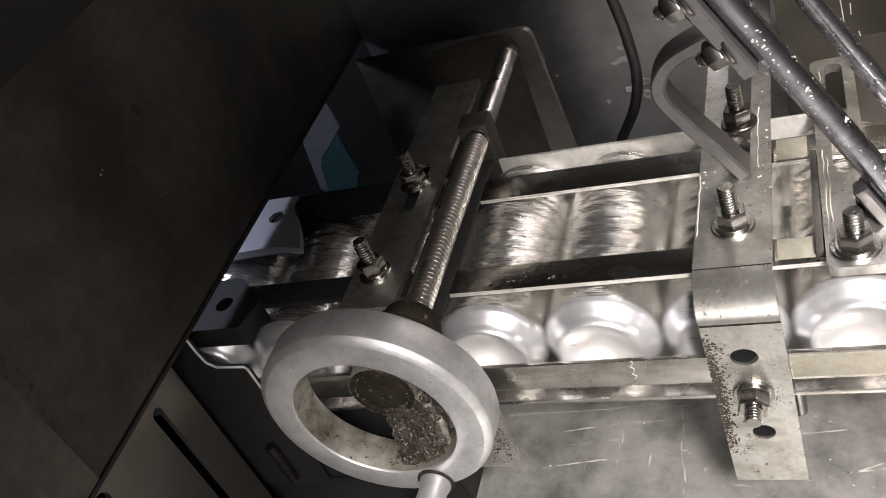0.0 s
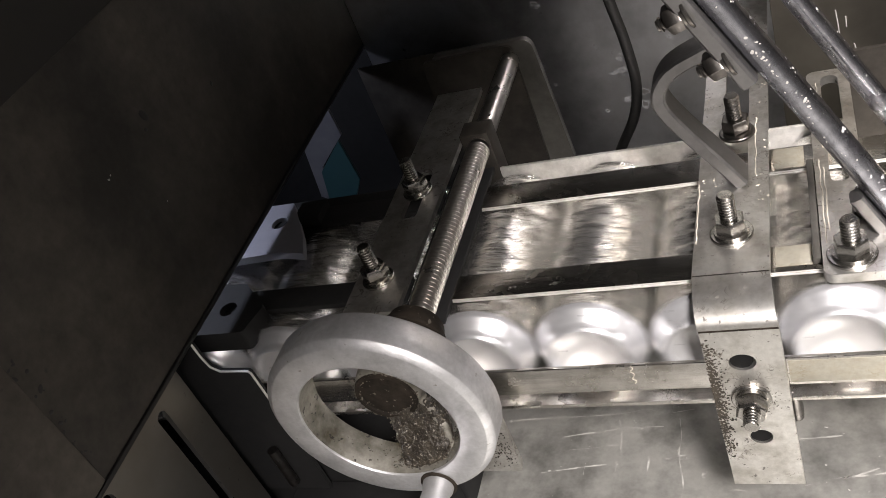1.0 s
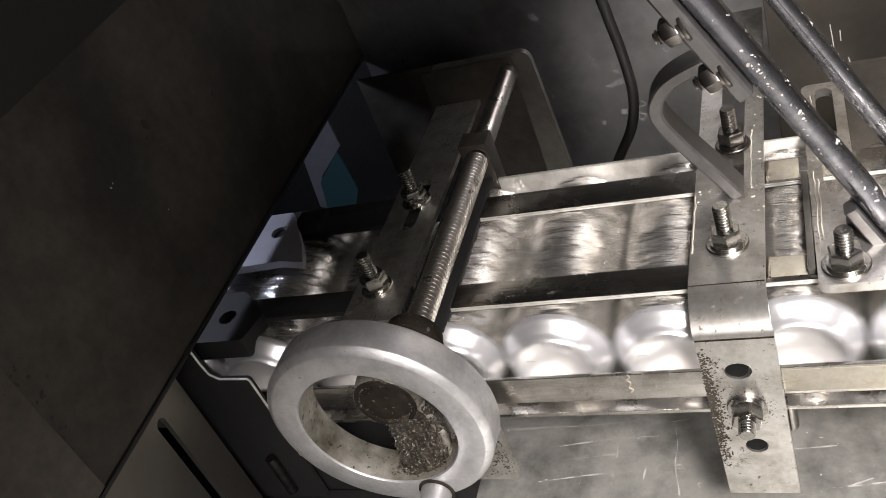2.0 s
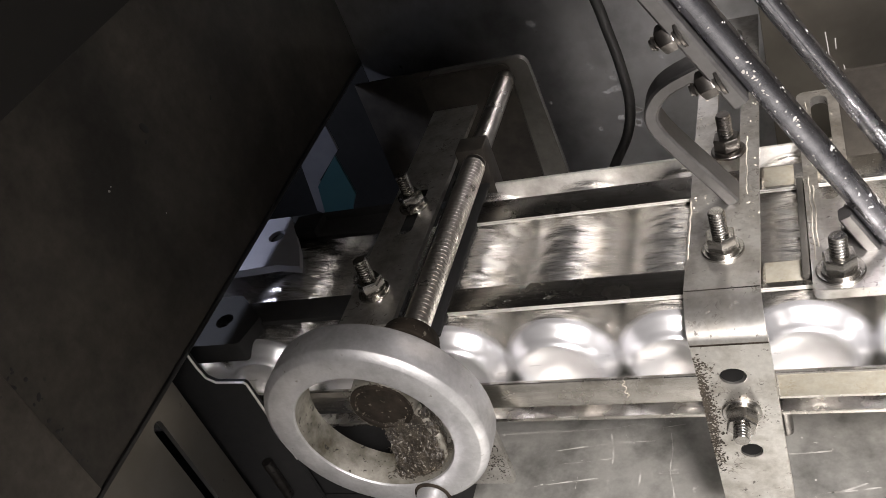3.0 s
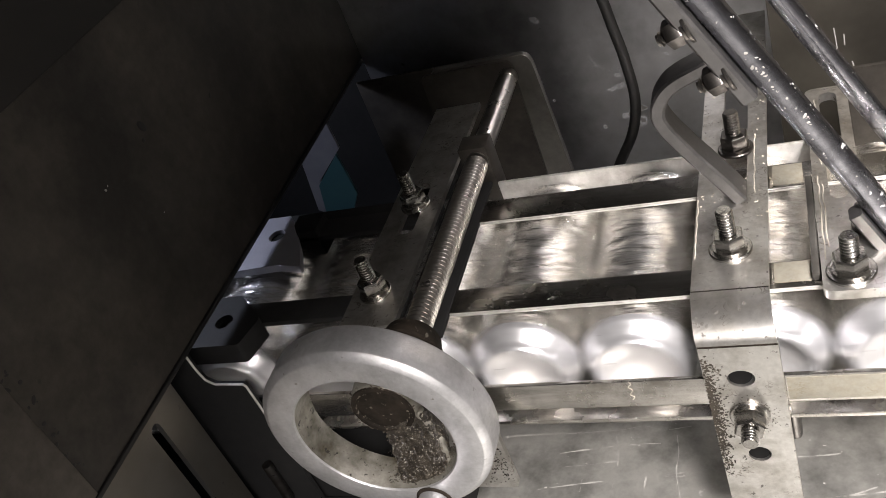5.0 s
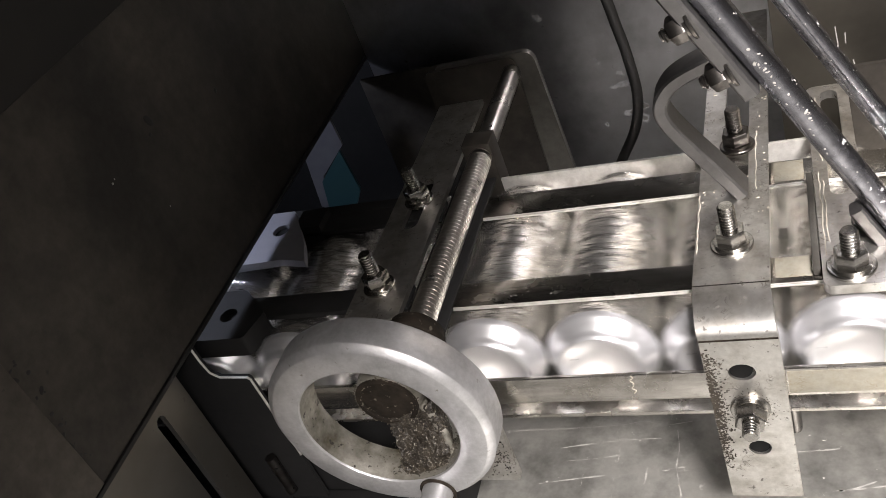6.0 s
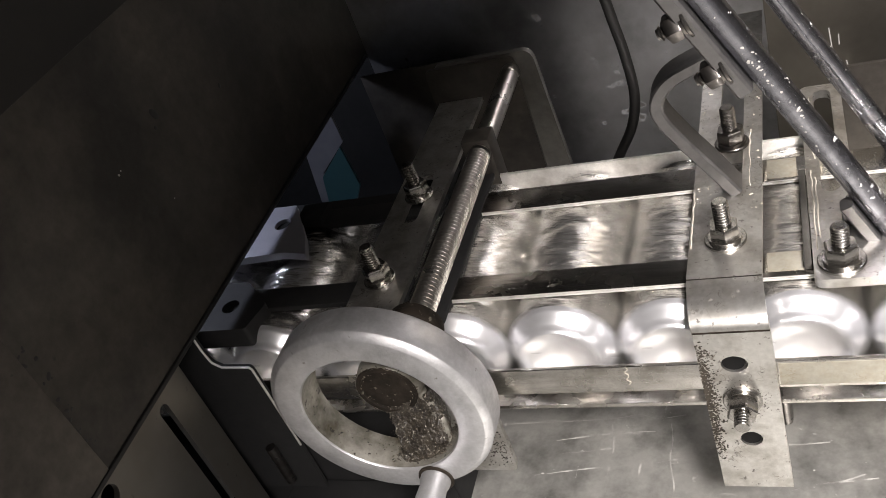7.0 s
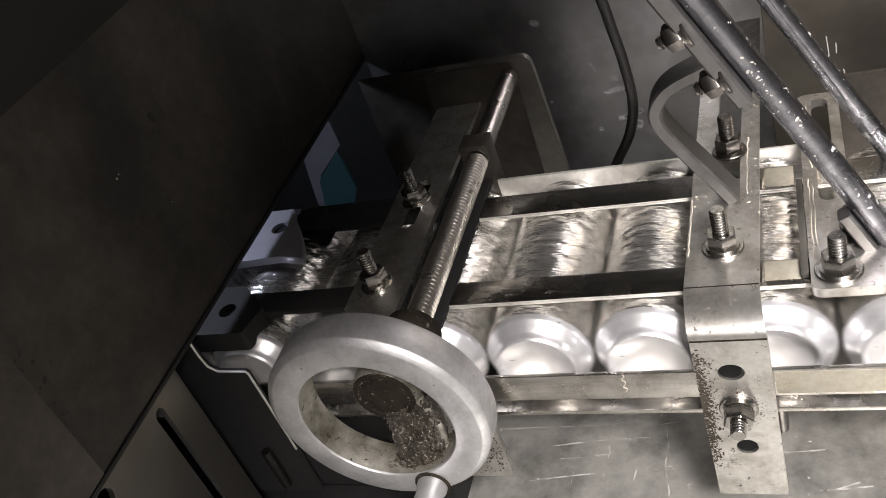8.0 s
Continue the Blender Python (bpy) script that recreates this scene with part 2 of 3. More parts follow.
def outline_round(points, radius, n=5):
    """A polygon with rounded corners."""
    out = []
    k = len(points)
    for i, p in enumerate(points):
        p = Vector(p)
        a, b = (Vector(points[i - 1]) - p), (Vector(points[(i + 1) % k]) - p)
        r = min(radius, 0.45 * a.length, 0.45 * b.length)
        s, e = p + a.normalized() * r, p + b.normalized() * r
        for j in range(n + 1):
            u = j / n
            out.append(tuple(s * (1 - u) ** 2 + p * 2 * u * (1 - u) + e * u * u))
    return out


def ring(x, y, r, n=20, sx=1.0, sy=1.0):
    return [(x + sx * r * math.cos(2 * math.pi * i / n), y + sy * r * math.sin(2 * math.pi * i / n)) for i in range(n)]


def slot(x, y0, y1, r, n=8):
    return [(x + r * math.cos(math.pi * i / n), y1 + r * math.sin(math.pi * i / n)) for i in range(n + 1)] + \
           [(x - r * math.cos(math.pi * i / n), y0 - r * math.sin(math.pi * i / n)) for i in range(n + 1)]


def sheet(outer, holes=(), thick=0.004, cuts=()):
    """A plate in the xy plane from z = -thick to 0, with holes right through it."""
    bm = bmesh.new()
    edges = []
    for loop in (outer, *holes):
        vs = [bm.verts.new((x, y, 0)) for x, y in loop]
        edges += [bm.edges.new((vs[i], vs[(i + 1) % len(vs)])) for i in range(len(vs))]
    bmesh.ops.triangle_fill(bm, edges=edges, use_beauty=True, use_dissolve=False)
    for c in cuts:
        bmesh.ops.bisect_plane(bm, geom=bm.verts[:] + bm.edges[:] + bm.faces[:], plane_co=(0, c, 0), plane_no=(0, 1, 0))
    made = bmesh.ops.extrude_face_region(bm, geom=bm.faces[:])
    for v in made["geom"]:
        if isinstance(v, bmesh.types.BMVert):
            v.co.z -= thick
    return bm


def tube_along(points, r, n=10, square=None):
    """A round bar, or one of section square = (width, height), along a polyline; the ends are closed."""
    bm = bmesh.new()
    pts = [Vector(p) for p in points]
    rings = []
    side = None
    for i, p in enumerate(pts):
        d = ((pts[min(i + 1, len(pts) - 1)] - p).normalized() + (p - pts[max(i - 1, 0)]).normalized()).normalized()
        if side is None:
            side = d.cross(Vector((0, 1, 0)) if abs(d.y) < 0.9 else Vector((0, 0, 1))).normalized()
        side = (side - d * side.dot(d)).normalized()
        other = d.cross(side)
        if square:
            w, h = square
            c = 0.16 * min(w, h)
            sec = [(w / 2 - c, h / 2), (w / 2, h / 2 - c), (w / 2, -h / 2 + c), (w / 2 - c, -h / 2), (-w / 2 + c, -h / 2), (-w / 2, -h / 2 + c), (-w / 2, h / 2 - c), (-w / 2 + c, h / 2)]
        else:
            sec = [(r * math.cos(2 * math.pi * k / n), r * math.sin(2 * math.pi * k / n)) for k in range(n)]
        rings.append([bm.verts.new(p + other * a + side * b) for a, b in sec])
    k = len(rings[0])
    for a, b in zip(rings, rings[1:]):
        for i in range(k):
            bm.faces.new((a[i], a[(i + 1) % k], b[(i + 1) % k], b[i]))
    bm.faces.new(rings[0])
    bm.faces.new(rings[-1])
    return bm


def bezier(ctrl, n=16):
    """Points on a smooth curve through ctrl."""
    c = [Vector(p) for p in ctrl]
    c = [2 * c[0] - c[1]] + c + [2 * c[-1] - c[-2]]
    out = []
    for i in range(1, len(c) - 2):
        for j in range(n):
            t = j / n
            a, b, d, e = c[i - 1:i + 3]
            out.append(0.5 * (2 * b + (d - a) * t + (2 * a - 5 * b + 4 * d - e) * t * t + (3 * b - a - 3 * d + e) * t ** 3))
    out.append(c[-2])
    return out


# ---- the enclosure ----
def plain(name, bm, mat, label, m=None):
    return tagged(part(name, bm, mat, None, "", False, m), label, name.split("_")[0], kind="structure")


BACK, HIGH = 0.352, 2.5
plain("floor", box(-3.6, 3.6, -2.6, BACK, -0.156, -0.150), BASE, "smeared grey steel base plate under the can track")
plain("wall_back", box(-0.25, 0.60, BACK, BACK + 0.004, -0.15, 0.75), WALL, "satin grey stainless back wall of the machine")
plain("wall_left", box(-0.254, -0.25, -0.60, BACK, 0.059, 0.75), SHADE, "dull stainless side panel, darkened in colour for its shade, open below")
# Near-black sheet that paints the shadow across the top of the panel.
plain("wall_upper", box(-0.25, -0.2484, -0.60, BACK, 0.242, 0.46, 0.0006), PANEL_SHADE, "dark upper sheet standing in for the shadow on the side panel")
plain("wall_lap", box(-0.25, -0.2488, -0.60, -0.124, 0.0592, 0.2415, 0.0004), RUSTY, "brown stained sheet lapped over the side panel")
# Unseen panel, added so that the left panel mirrors something dark.
plain("wall_right", box(0.60, 0.604, -0.30, BACK, 0.075, 0.75), PANEL, "unseen dull stainless panel added for a dark reflection opposite")
# Unseen hood, its outline cut to throw the left side into shade.
plain("ceiling", sheet([(-0.254, -0.60), (0.10, -0.60), (0.10, -0.396), (0.178, -0.396), (0.178, BACK), (-0.254, BACK)], (), 0.004), DULL, "unseen grey oiled steel hood added to shade the left side", pose(0, 0, 0.464))
# Rear and west walls are black in place of the inlet's darkness.
plain("wall_rear", box(-3.6, 3.6, BACK + 0.004, BACK + 0.02, -0.15, HIGH), BLACK, "rear hall wall, black for the dark behind the machine")
plain("wall_front", box(-3.6, 3.6, -2.62, -2.6, -0.15, HIGH), HALL, "plain grey hall wall behind the camera")
plain("wall_east", box(3.6, 3.62, -2.6, BACK, -0.15, HIGH), HALL, "plain grey hall wall at the outlet end")
plain("wall_west", box(-3.62, -3.6, -2.6, BACK, -0.15, HIGH), BLACK, "unseen hall wall, black for the dark inlet end")
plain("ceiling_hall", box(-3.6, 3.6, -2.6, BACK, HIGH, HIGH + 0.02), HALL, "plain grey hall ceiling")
# Unseen black sheets, added to keep the inlet dark.
plain("wall_inner", box(-0.60, -0.254, -0.605, -0.60, -0.15, 0.75), BLACK, "unseen black sheet added beside the side panel")
plain("wall_cover", box(-3.6, -0.254, -0.60, BACK, 0.75, 0.755), BLACK, "unseen black cover added to darken the track inlet")
plain("wall_side", box(-3.6, -0.60, -0.605, -0.60, -0.15, 0.75), BLACK, "unseen black sheet added to darken the inlet's front")

# ---- the can track ----
L0, L1 = -3.55, 3.55


def rail(name, bm, label):
    return tagged(part(name, bm, RAIL), label, "guide rail", "can track rails")


rail("guide_rail", box(-0.088, L1, 0.0225, 0.0435, 0.0335, 0.036, 0.0006), "flat worn steel guide rail over the can tops")
rail("guide_rail", box(-0.092, L1, 0.1100, 0.1335, 0.0335, 0.036, 0.0006), "flat steel guide rail over the back of the can tops")
rail("guide_rail", box(-0.100, 0.1455, 0.1565, 0.159, -0.036, 0.034, 0.0004), "upright polished steel guide plate behind the cans")
bpy.data.objects["guide_rail.002"].data.materials[0] = EDGE
rail("guide_rail", box(L0, L1, -0.006, -0.003, -0.021, 0.000, 0.0008), "bright flat steel guide rail across the can ends")
rail("guide_rail", box(L0, L1, -0.004, 0.018, -0.0365, -0.0335, 0.0004), "steel rail under the front of the cans")
rail("guide_rail", box(L0, L1, 0.120, 0.142, -0.0365, -0.0335, 0.0004), "steel rail under the back of the cans")

for rail_ob, y in ((bpy.data.objects["guide_rail"], 0.0222), (bpy.data.objects["guide_rail.001"], 0.1097)):
    # bright lines along the front edges stand in for their reflected glint
    for z, r in ((0.0356, 0.00045), (0.0341, 0.0007)):
        part("worn_edge", tube_along([(-0.087 + 0.02 * k, y + 0.0001 * math.sin(2.1 * k), z) for k in range(40)], r, 8), EDGE, rail_ob, "bright front edge with its glint in the colour")
# Added black strip that paints the dark behind the inlet rail.
tagged(part("cover_strip", box(L0, -0.160, 0.1345, 0.1460, 0.0335, 0.0365, 0.0006), BLACK), "added black strip standing in for shade beside the inlet rail", "cover")
# Inlet rails in black, with the shade there put into their colour.
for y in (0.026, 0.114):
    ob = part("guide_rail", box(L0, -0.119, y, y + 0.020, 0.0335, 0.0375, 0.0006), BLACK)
    tagged(ob, "inlet guide rail over the cans, coloured black for its shade", "guide rail", "can track rails")


def can():
    """A bare aluminium drink can lying along y with its domed base at y = 0."""
    thing = empty("drink_can", pose(0, 0, 0), "bare shiny aluminium drink can lying on the track", "can", "cans on the track")
    prof = [(0.0222, 0.0062), (0.0226, 0.0030), (0.0233, 0.0006), (0.0242, 0), (0.0252, 0.0006), (0.0259, 0.0024), (0.0264, 0.0042), (0.0272, 0.0054), (0.0302, 0.0080), (0.0307, 0.0092), (0.0318, 0.0100), (0.0326, 0.0118), (0.033, 0.0145)]
    side = [(0.033, 0.0145), (0.033, 0.137), (0.0322, 0.143), (0.0295, 0.148), (0.0275, 0.1515), (0.0285, 0.1545), (0.0275, 0.1545), (0.0268, 0.152), (0.0285, 0.147), (0.0318, 0.141), (0.0324, 0.135)]
    # faint rings added to the smooth wall break its reflections into arcs
    wall = [(0.033 - 0.00024 * (1 + math.sin(9.1 * k + 2.0 * math.sin(1.7 * k))) * (0.4 + 0.6 * abs(math.sin(0.37 * k + 0.5))), 0.0145 + 0.00175 * k) for k in range(1, 70)]
    side = side[:1] + wall + side[1:]
    turn = pose(0, 0, 0, -90)
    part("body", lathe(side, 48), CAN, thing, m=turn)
    part("base_ring", lathe(prof, 48), NECK, thing, "tapered bright base ring", m=turn)
    dome = [(0.0222 * i / 8, 0.0062 + 0.0085 * (1 - (i / 8) ** 2)) for i in range(8, -1, -1)]
    part("dome", lathe(dome, 48), DOME, thing, "concave domed base", m=turn)
    return thing


PITCH = 0.068
first_can = can()
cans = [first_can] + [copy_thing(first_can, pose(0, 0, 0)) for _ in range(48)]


# ---- bolts ----
def stud(m, label, mat=BRIGHT, height=0.0275, r=0.0047, across=0.0152, group="track bolts", turn=0.0, washer=0.0108):
    """A threaded stud with washer and nut; the origin is on the face it sits on, z along the stud."""
    thing = empty("hex_bolt", m, label, "bolt", group)
    w = [(r, 0.0), (washer, 0.0), (washer, 0.0013), (washer - 0.0005, 0.0018), (r, 0.0018)]
    part("washer", lathe(w, 28, True), mat, thing)
    w2 = [(r, 0.0018), (washer * 0.8, 0.0018), (washer * 0.8, 0.0036), (r, 0.0036)]
    part("spring_washer", lathe(w2, 24, True), mat, thing)
    part("nut", hexagon(across, 0.0082, z=0.0036), mat, thing, m=pose(0, 0, 0, 0, 0, turn))
    part("stud", threaded(r, height - 0.010, 0.0019, 0.0009, lo=0.010), mat, thing)
    return thing


TOP = 0.042
stud(pose(-0.1405, 0.041, TOP, 0, 0, 10), "threaded steel stud and hex nut on the slotted strap", BRIGHT, turn=12)
stud(pose(-0.138, 0.131, TOP), "threaded steel stud and nut in shadow on the strap", BRIGHT, turn=20)
stud(pose(0.0768, 0.0505, TOP), "zinc stud with hex nut and washer on the strap", BRIGHT, turn=35, washer=0.0118)
stud(pose(0.079, 0.147, TOP), "dark oily stud and nut in the strap slot", DARKBOLT, turn=25)
stud(pose(0.136, 0.0245, TOP), "steel stud and nut on the short slotted strap", BRIGHT, height=0.0235, turn=38, washer=0.0122)


# ---- straps ----
def strap_map(bm, y_top, radius):
    """Bends the developed strip over the front: v >= 0 stays flat, then a low arc, then straight down; the lower leg is set over a little."""
    arc = radius * math.pi / 2
    for v in bm.verts:
        d, n = v.co.y, v.co.z
        if d >= 0:
            y, z, ny, nz, over = y_top + d, TOP, 0, 1, -0.0018 + 0.009 * d
        elif d > -arc:
            a = -d / radius
            y, z, ny, nz = y_top - radius * math.sin(a), TOP - FALL * (1 - math.cos(a)), -math.sin(a), math.cos(a)
            over = -0.0018 - 0.0024 * d / arc
        else:
            y, z, ny, nz, over = y_top - radius, TOP - FALL - (-d - arc), -1, 0, 0.0006
        v.co.x, v.co.y, v.co.z = v.co.x + over, y + ny * n, z + nz * n


R, FALL = 0.0295, 0.0125
ARC = R * math.pi / 2
Y0 = 0.018
drop = 0.1035 + TOP - FALL
lower = -ARC - drop
bm = sheet([(0.058, lower), (0.098, lower), (0.098, 0.310), (0.058, 0.310)],
           [slot(0.079, 0.092, 0.285, 0.0075), ring(0.077, -ARC - (TOP - FALL - 0.005), 0.0062, sx=1.15), ring(0.079, -ARC - (TOP - FALL + 0.058), 0.0062)],
           0.004, [-ARC * i / 10 for i in range(11)])
strap_map(bm, Y0, R)
tagged(part("strap_bracket", bm, STRAP), "bent flat steel strap bracket over the can track", "bracket")
stud(pose(0.0785, Y0 - R, -0.024, 90), "oily hex nut and stud on the strap front", BRIGHT, height=0.021, turn=15)

bm = sheet([(-0.157, 0.010), (-0.119, 0.010), (-0.119, 0.262), (-0.157, 0.262)], [slot(-0.138, 0.105, 0.150, 0.006)], 0.004)
tagged(part("strap_bracket", bm, STRAP, m=pose(0, 0, TOP)), "flat slotted steel strap across the can track in shade", "bracket")

bm = sheet(outline_round([(0.122, 0.0105), (0.160, 0.0105), (0.160, 0.070), (0.1465, 0.090), (0.1465, 0.204), (0.1215, 0.204)], 0.006), [slot(0.1348, 0.091, 0.192, 0.0052)], 0.006)
tagged(part("strap_bracket", bm, STRAP, m=pose(0, 0, TOP)), "short slotted steel strap with rounded corners", "bracket")

tagged(part("packing_bar", box(0.1175, 0.1213, 0.026, 0.112, 0.0362, 0.0405, 0.0004), DULL), "dark bar beside the short strap", "bar")
bm = sheet(outline_round([(0.1475, -0.120), (0.340, -0.120), (0.340, 0.050), (0.1460, 0.050)], 0.004), (), 0.003)
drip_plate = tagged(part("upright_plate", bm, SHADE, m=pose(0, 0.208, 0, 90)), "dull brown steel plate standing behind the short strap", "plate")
# Added black plate that darkens the gap beside the spindle.
tagged(part("shield_plate", box(-0.1172, -0.0875, 0.004, 0.165, 0.0335, 0.0365, 0.0006), BLACK), "added black plate over the dark gap under the spindle", "plate")

# ---- spindle and handwheel ----
AX, AZ = -0.0925, 0.055
thing = empty("threaded_spindle", pose(AX, 0, AZ), "long threaded steel adjusting spindle", "spindle")
along = pose(0, 0, 0, -90)
part("thread", threaded(0.0083, 0.155 + 0.045, 0.0034, 0.0019, 28, lo=-0.045), SPINDLE, thing, m=along)
part("tail", lathe([(0, 0.155), (0.0076, 0.155), (0.0076, 0.262), (0.0070, 0.2625), (0.0070, 0.264), (0.0076, 0.2645), (0.0076, 0.271), (0.0062, 0.2745), (0, 0.2745)], 24), SPINDLE, thing, "smooth steel tail", m=along)
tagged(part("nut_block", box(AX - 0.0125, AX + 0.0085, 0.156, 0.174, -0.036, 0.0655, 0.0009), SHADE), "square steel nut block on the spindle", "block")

thing = empty("handwheel", pose(AX - 0.002, -0.0875, AZ), "round cast aluminium handwheel with greasy hub", "handwheel")
wheel = thing
RO, RI = 0.0612, 0.0428
rim = [(RI, 0.0012), (RI + 0.0006, 0.0002), (RI + 0.0014, 0), (RO - 0.0042, 0), (RO - 0.0036, 0.0003), (RO - 0.0004, 0.0030), (RO, 0.0038), (RO, 0.0195), (RO - 0.001, 0.0215), (RO - 0.003, 0.022), (RI + 0.002, 0.022), (RI - 0.001, 0.020)]
ob = part("rim", lathe(rim, 80, True), WHEEL, thing, m=along)
ob.data.materials.append(BORE)
for poly in ob.data.polygons:
    c = poly.center
    if math.hypot(c.x, c.y) < RI + 0.0003 and c.z > 0.002:
        poly.material_index = 1
hub = [(0, 0.0135), (0.012, 0.0132), (0.0145, 0.0138), (0.0150, 0.0125), (0.0172, 0.0125), (0.0180, 0.0140), (0.0185, 0.030), (0.022, 0.036), (0.022, 0.050), (0, 0.050)]
ob = part("hub", lathe(hub, 40), GREASE, thing, "dark greasy hub", m=pose(-0.001, 0.006, 0.000) @ along)
part("hub_ring", lathe([(0.0148, 0.0198), (0.0158, 0.0190), (0.0172, 0.0189), (0.0182, 0.0200), (0.0192, 0.0280), (0.0148, 0.0280)], 44, True), BORE, thing, "pale dirty ring round the hub", m=pose(-0.001, 0, 0) @ along)
ridge = tube_along(bezier([(0.0170, 0.022, -0.004), (0.0215, 0.020, -0.014), (0.0250, 0.016, -0.024), (0.0265, 0.012, -0.0335)], 6), 0.0026, 10)
for v in ridge.verts:
    v.co += Vector((1, 1, 1)) * 0.0009 * noise.noise(v.co * 260)
part("spoke_ridge", ridge, BORE, thing, "pale worn ridge along the spoke")
bm = tube_along([(0.007, 0.026, -0.008), (0.010, 0.022, -0.022), (0.0125, 0.0135, -0.036), (0.014, 0.010, -0.0455)], 0, square=(0.012, 0.031))
bmesh.ops.subdivide_edges(bm, edges=bm.edges[:], cuts=7, use_grid_fill=True)
bm.normal_update()
for v in bm.verts:
    v.co += v.normal * (0.0022 * noise.noise(v.co * 180) + 0.0012 * noise.noise(v.co * 480))
spoke_ob = part("spoke", bm, CAKED, thing, "grease-caked spoke")
grip = [(0, -0.062), (0.006, -0.062), (0.0085, -0.058), (0.009, -0.03), (0.0075, -0.006), (0.0085, -0.003), (0.0085, 0.001), (0, 0.001)]
part("grip_collar", lathe([(0.0086, -0.0010), (0.0100, -0.0008), (0.0103, 0.0002), (0.0086, 0.0004)], 28, True), GREASE, thing, "dark ring round the handle foot", m=pose(0.016, 0, -0.0505) @ along)
part("grip", lathe(grip, 28), WHEEL, thing, "turned handle", m=pose(0.016, 0, -0.0505) @ along)
tagged(part("collar", lathe([(0.0097, 0), (0.018, 0), (0.019, 0.002), (0.019, 0.006), (0.0178, 0.007), (0.0178, 0.009), (0.019, 0.010), (0.019, 0.014), (0.0175, 0.016), (0.0165, 0.021), (0.0097, 0.021)], 36, True), GREASE, m=pose(AX, -0.038, AZ, -90)), "black ribbed spindle collar behind the handwheel", "collar")

# spindle support and bearing plates
bm = sheet(outline_round([(-0.125, -0.071), (-0.064, -0.071), (-0.064, 0.005), (-0.125, 0.005)], 0.005), (), 0.004)
tagged(part("support_plate", bm, STRAP, m=pose(0, -0.025, 0, 90)), "speckled steel support plate behind the handwheel", "plate")
bm = sheet(outline_round([(-0.160, -0.149), (-0.061, -0.149), (-0.0735, 0.069), (-0.160, 0.069)], 0.010), (), 0.006)
tagged(part("bearing_plate", bm, DULL, m=pose(0, 0.277, 0, 90)), "dull steel bearing plate at the spindle tail", "plate")

# Added plate whose dark colour is the shadow on the bearing plate.
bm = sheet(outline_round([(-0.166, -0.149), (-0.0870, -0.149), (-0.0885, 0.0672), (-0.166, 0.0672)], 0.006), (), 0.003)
tagged(part("backing_plate", bm, SHADE, m=pose(0, 0.2735, 0, 90)), "added dark plate standing in for shade on the bearing plate", "plate")
# Added dark sheet that hides stray light low on the back wall.
tagged(part("liner_sheet", box(-0.249, -0.150, 0.320, 0.3225, -0.1495, 0.050, 0.0006), SHADE), "added dark sheet for the shade at the foot of the back wall", "sheet")

# ---- the bent handle, the slanting tubes, the cable ----
HY = 0.1000
path = bezier([(0.098, HY, 0.1415), (0.0766, HY, 0.1332), (0.0600, HY, 0.1265), (0.0516, HY, 0.1200), (0.0465, HY, 0.1104), (0.0482, HY, 0.0998), (0.0576, HY, 0.0826), (0.0714, HY, 0.0610), (0.0825, HY, 0.0425)], 8)
tagged(part("bent_handle", tube_along(path, 0, square=(0.019, 0.0080)), GREY), "grey bent flat bar handle welded to the strap", "handle")
TY = 0.045
slope = Vector((0.458, 0, -0.889)).normalized()


def slant(name, x, y, z, r, back, ahead, label):
    p = Vector((x, y, z))
    return tagged(part(name, tube_along([p - slope * back, p + slope * ahead], r, 28), TUBE), label, "tube", "slanting tubes")


slant("slanting_tube", 0.1003, TY, 0.166, 0.0068, 0.5, 0.165, "polished steel tube slanting down, splashed with dried drops")
slant("slanting_tube", 0.1268, 0.130, 0.125, 0.0060, 0.5, 0.10, "second polished steel tube slanting behind the first")
p = Vector((0.0995, TY - 0.004, 0.1430))
tagged(part("flat_bar", tube_along([p - slope * 0.4, p], 0, square=(0.012, 0.0085)), GREY), "grey flat bar clamped along the slanting tube", "bar")
q = Vector((0.1003, TY, 0.166)) + Vector((-0.0092, -0.002, -0.0047))
tagged(part("flat_bar", tube_along([q + slope * 0.108, q + slope * 0.180], 0, square=(0.010, 0.0070)), GREY), "grey flat bar clamped under the lower end of the tube", "bar")
stud(pose(0.1480, 0.0600, TOP), "dark oily bolt under the slanting tube", DARKBOLT, height=0.016, turn=20, washer=0.0095)
across = Vector((-0.94, 0, -0.34))
for x, z in ((0.0790, 0.1855), (0.0930, 0.1575)):
    m = Matrix.Translation((x, TY - 0.004, z)) @ across.to_track_quat("Z", "Y").to_matrix().to_4x4()
    stud(m, "dark hex bolt through the flat bar", DARKBOLT, height=0.016, r=0.0038, across=0.0128, group="flat bar bolts", washer=0.009)
cable = bezier([(-0.01, 0.18, 0.25), (0.010, 0.18, 0.16), (0.0155, 0.18, 0.122), (0.018, 0.18, 0.099), (0.0185, 0.18, 0.070), (0.012, 0.18, 0.045), (-0.003, 0.18, 0.019), (-0.03, 0.18, -0.03), (-0.05, 0.2, -0.148)], 8)
tagged(part("cable", tube_along(cable, 0.0036, 12), RUBBER), "black cable hanging down behind the track", "cable")

# ---- things under the side panel ----
bm = sheet(outline_round([(-0.300, 0.073), (-0.230, 0.0775), (-0.209, 0.073), (-0.218, 0.094), (-0.242, 0.135), (-0.300, 0.135)], 0.002), [ring(-0.245, 0.112, 0.0065)], 0.006)
lug = tagged(part("lug_plate", bm, WHITE, m=pose(0, 0, 0.044)), "pale metal lug plate with a round hole", "plate")
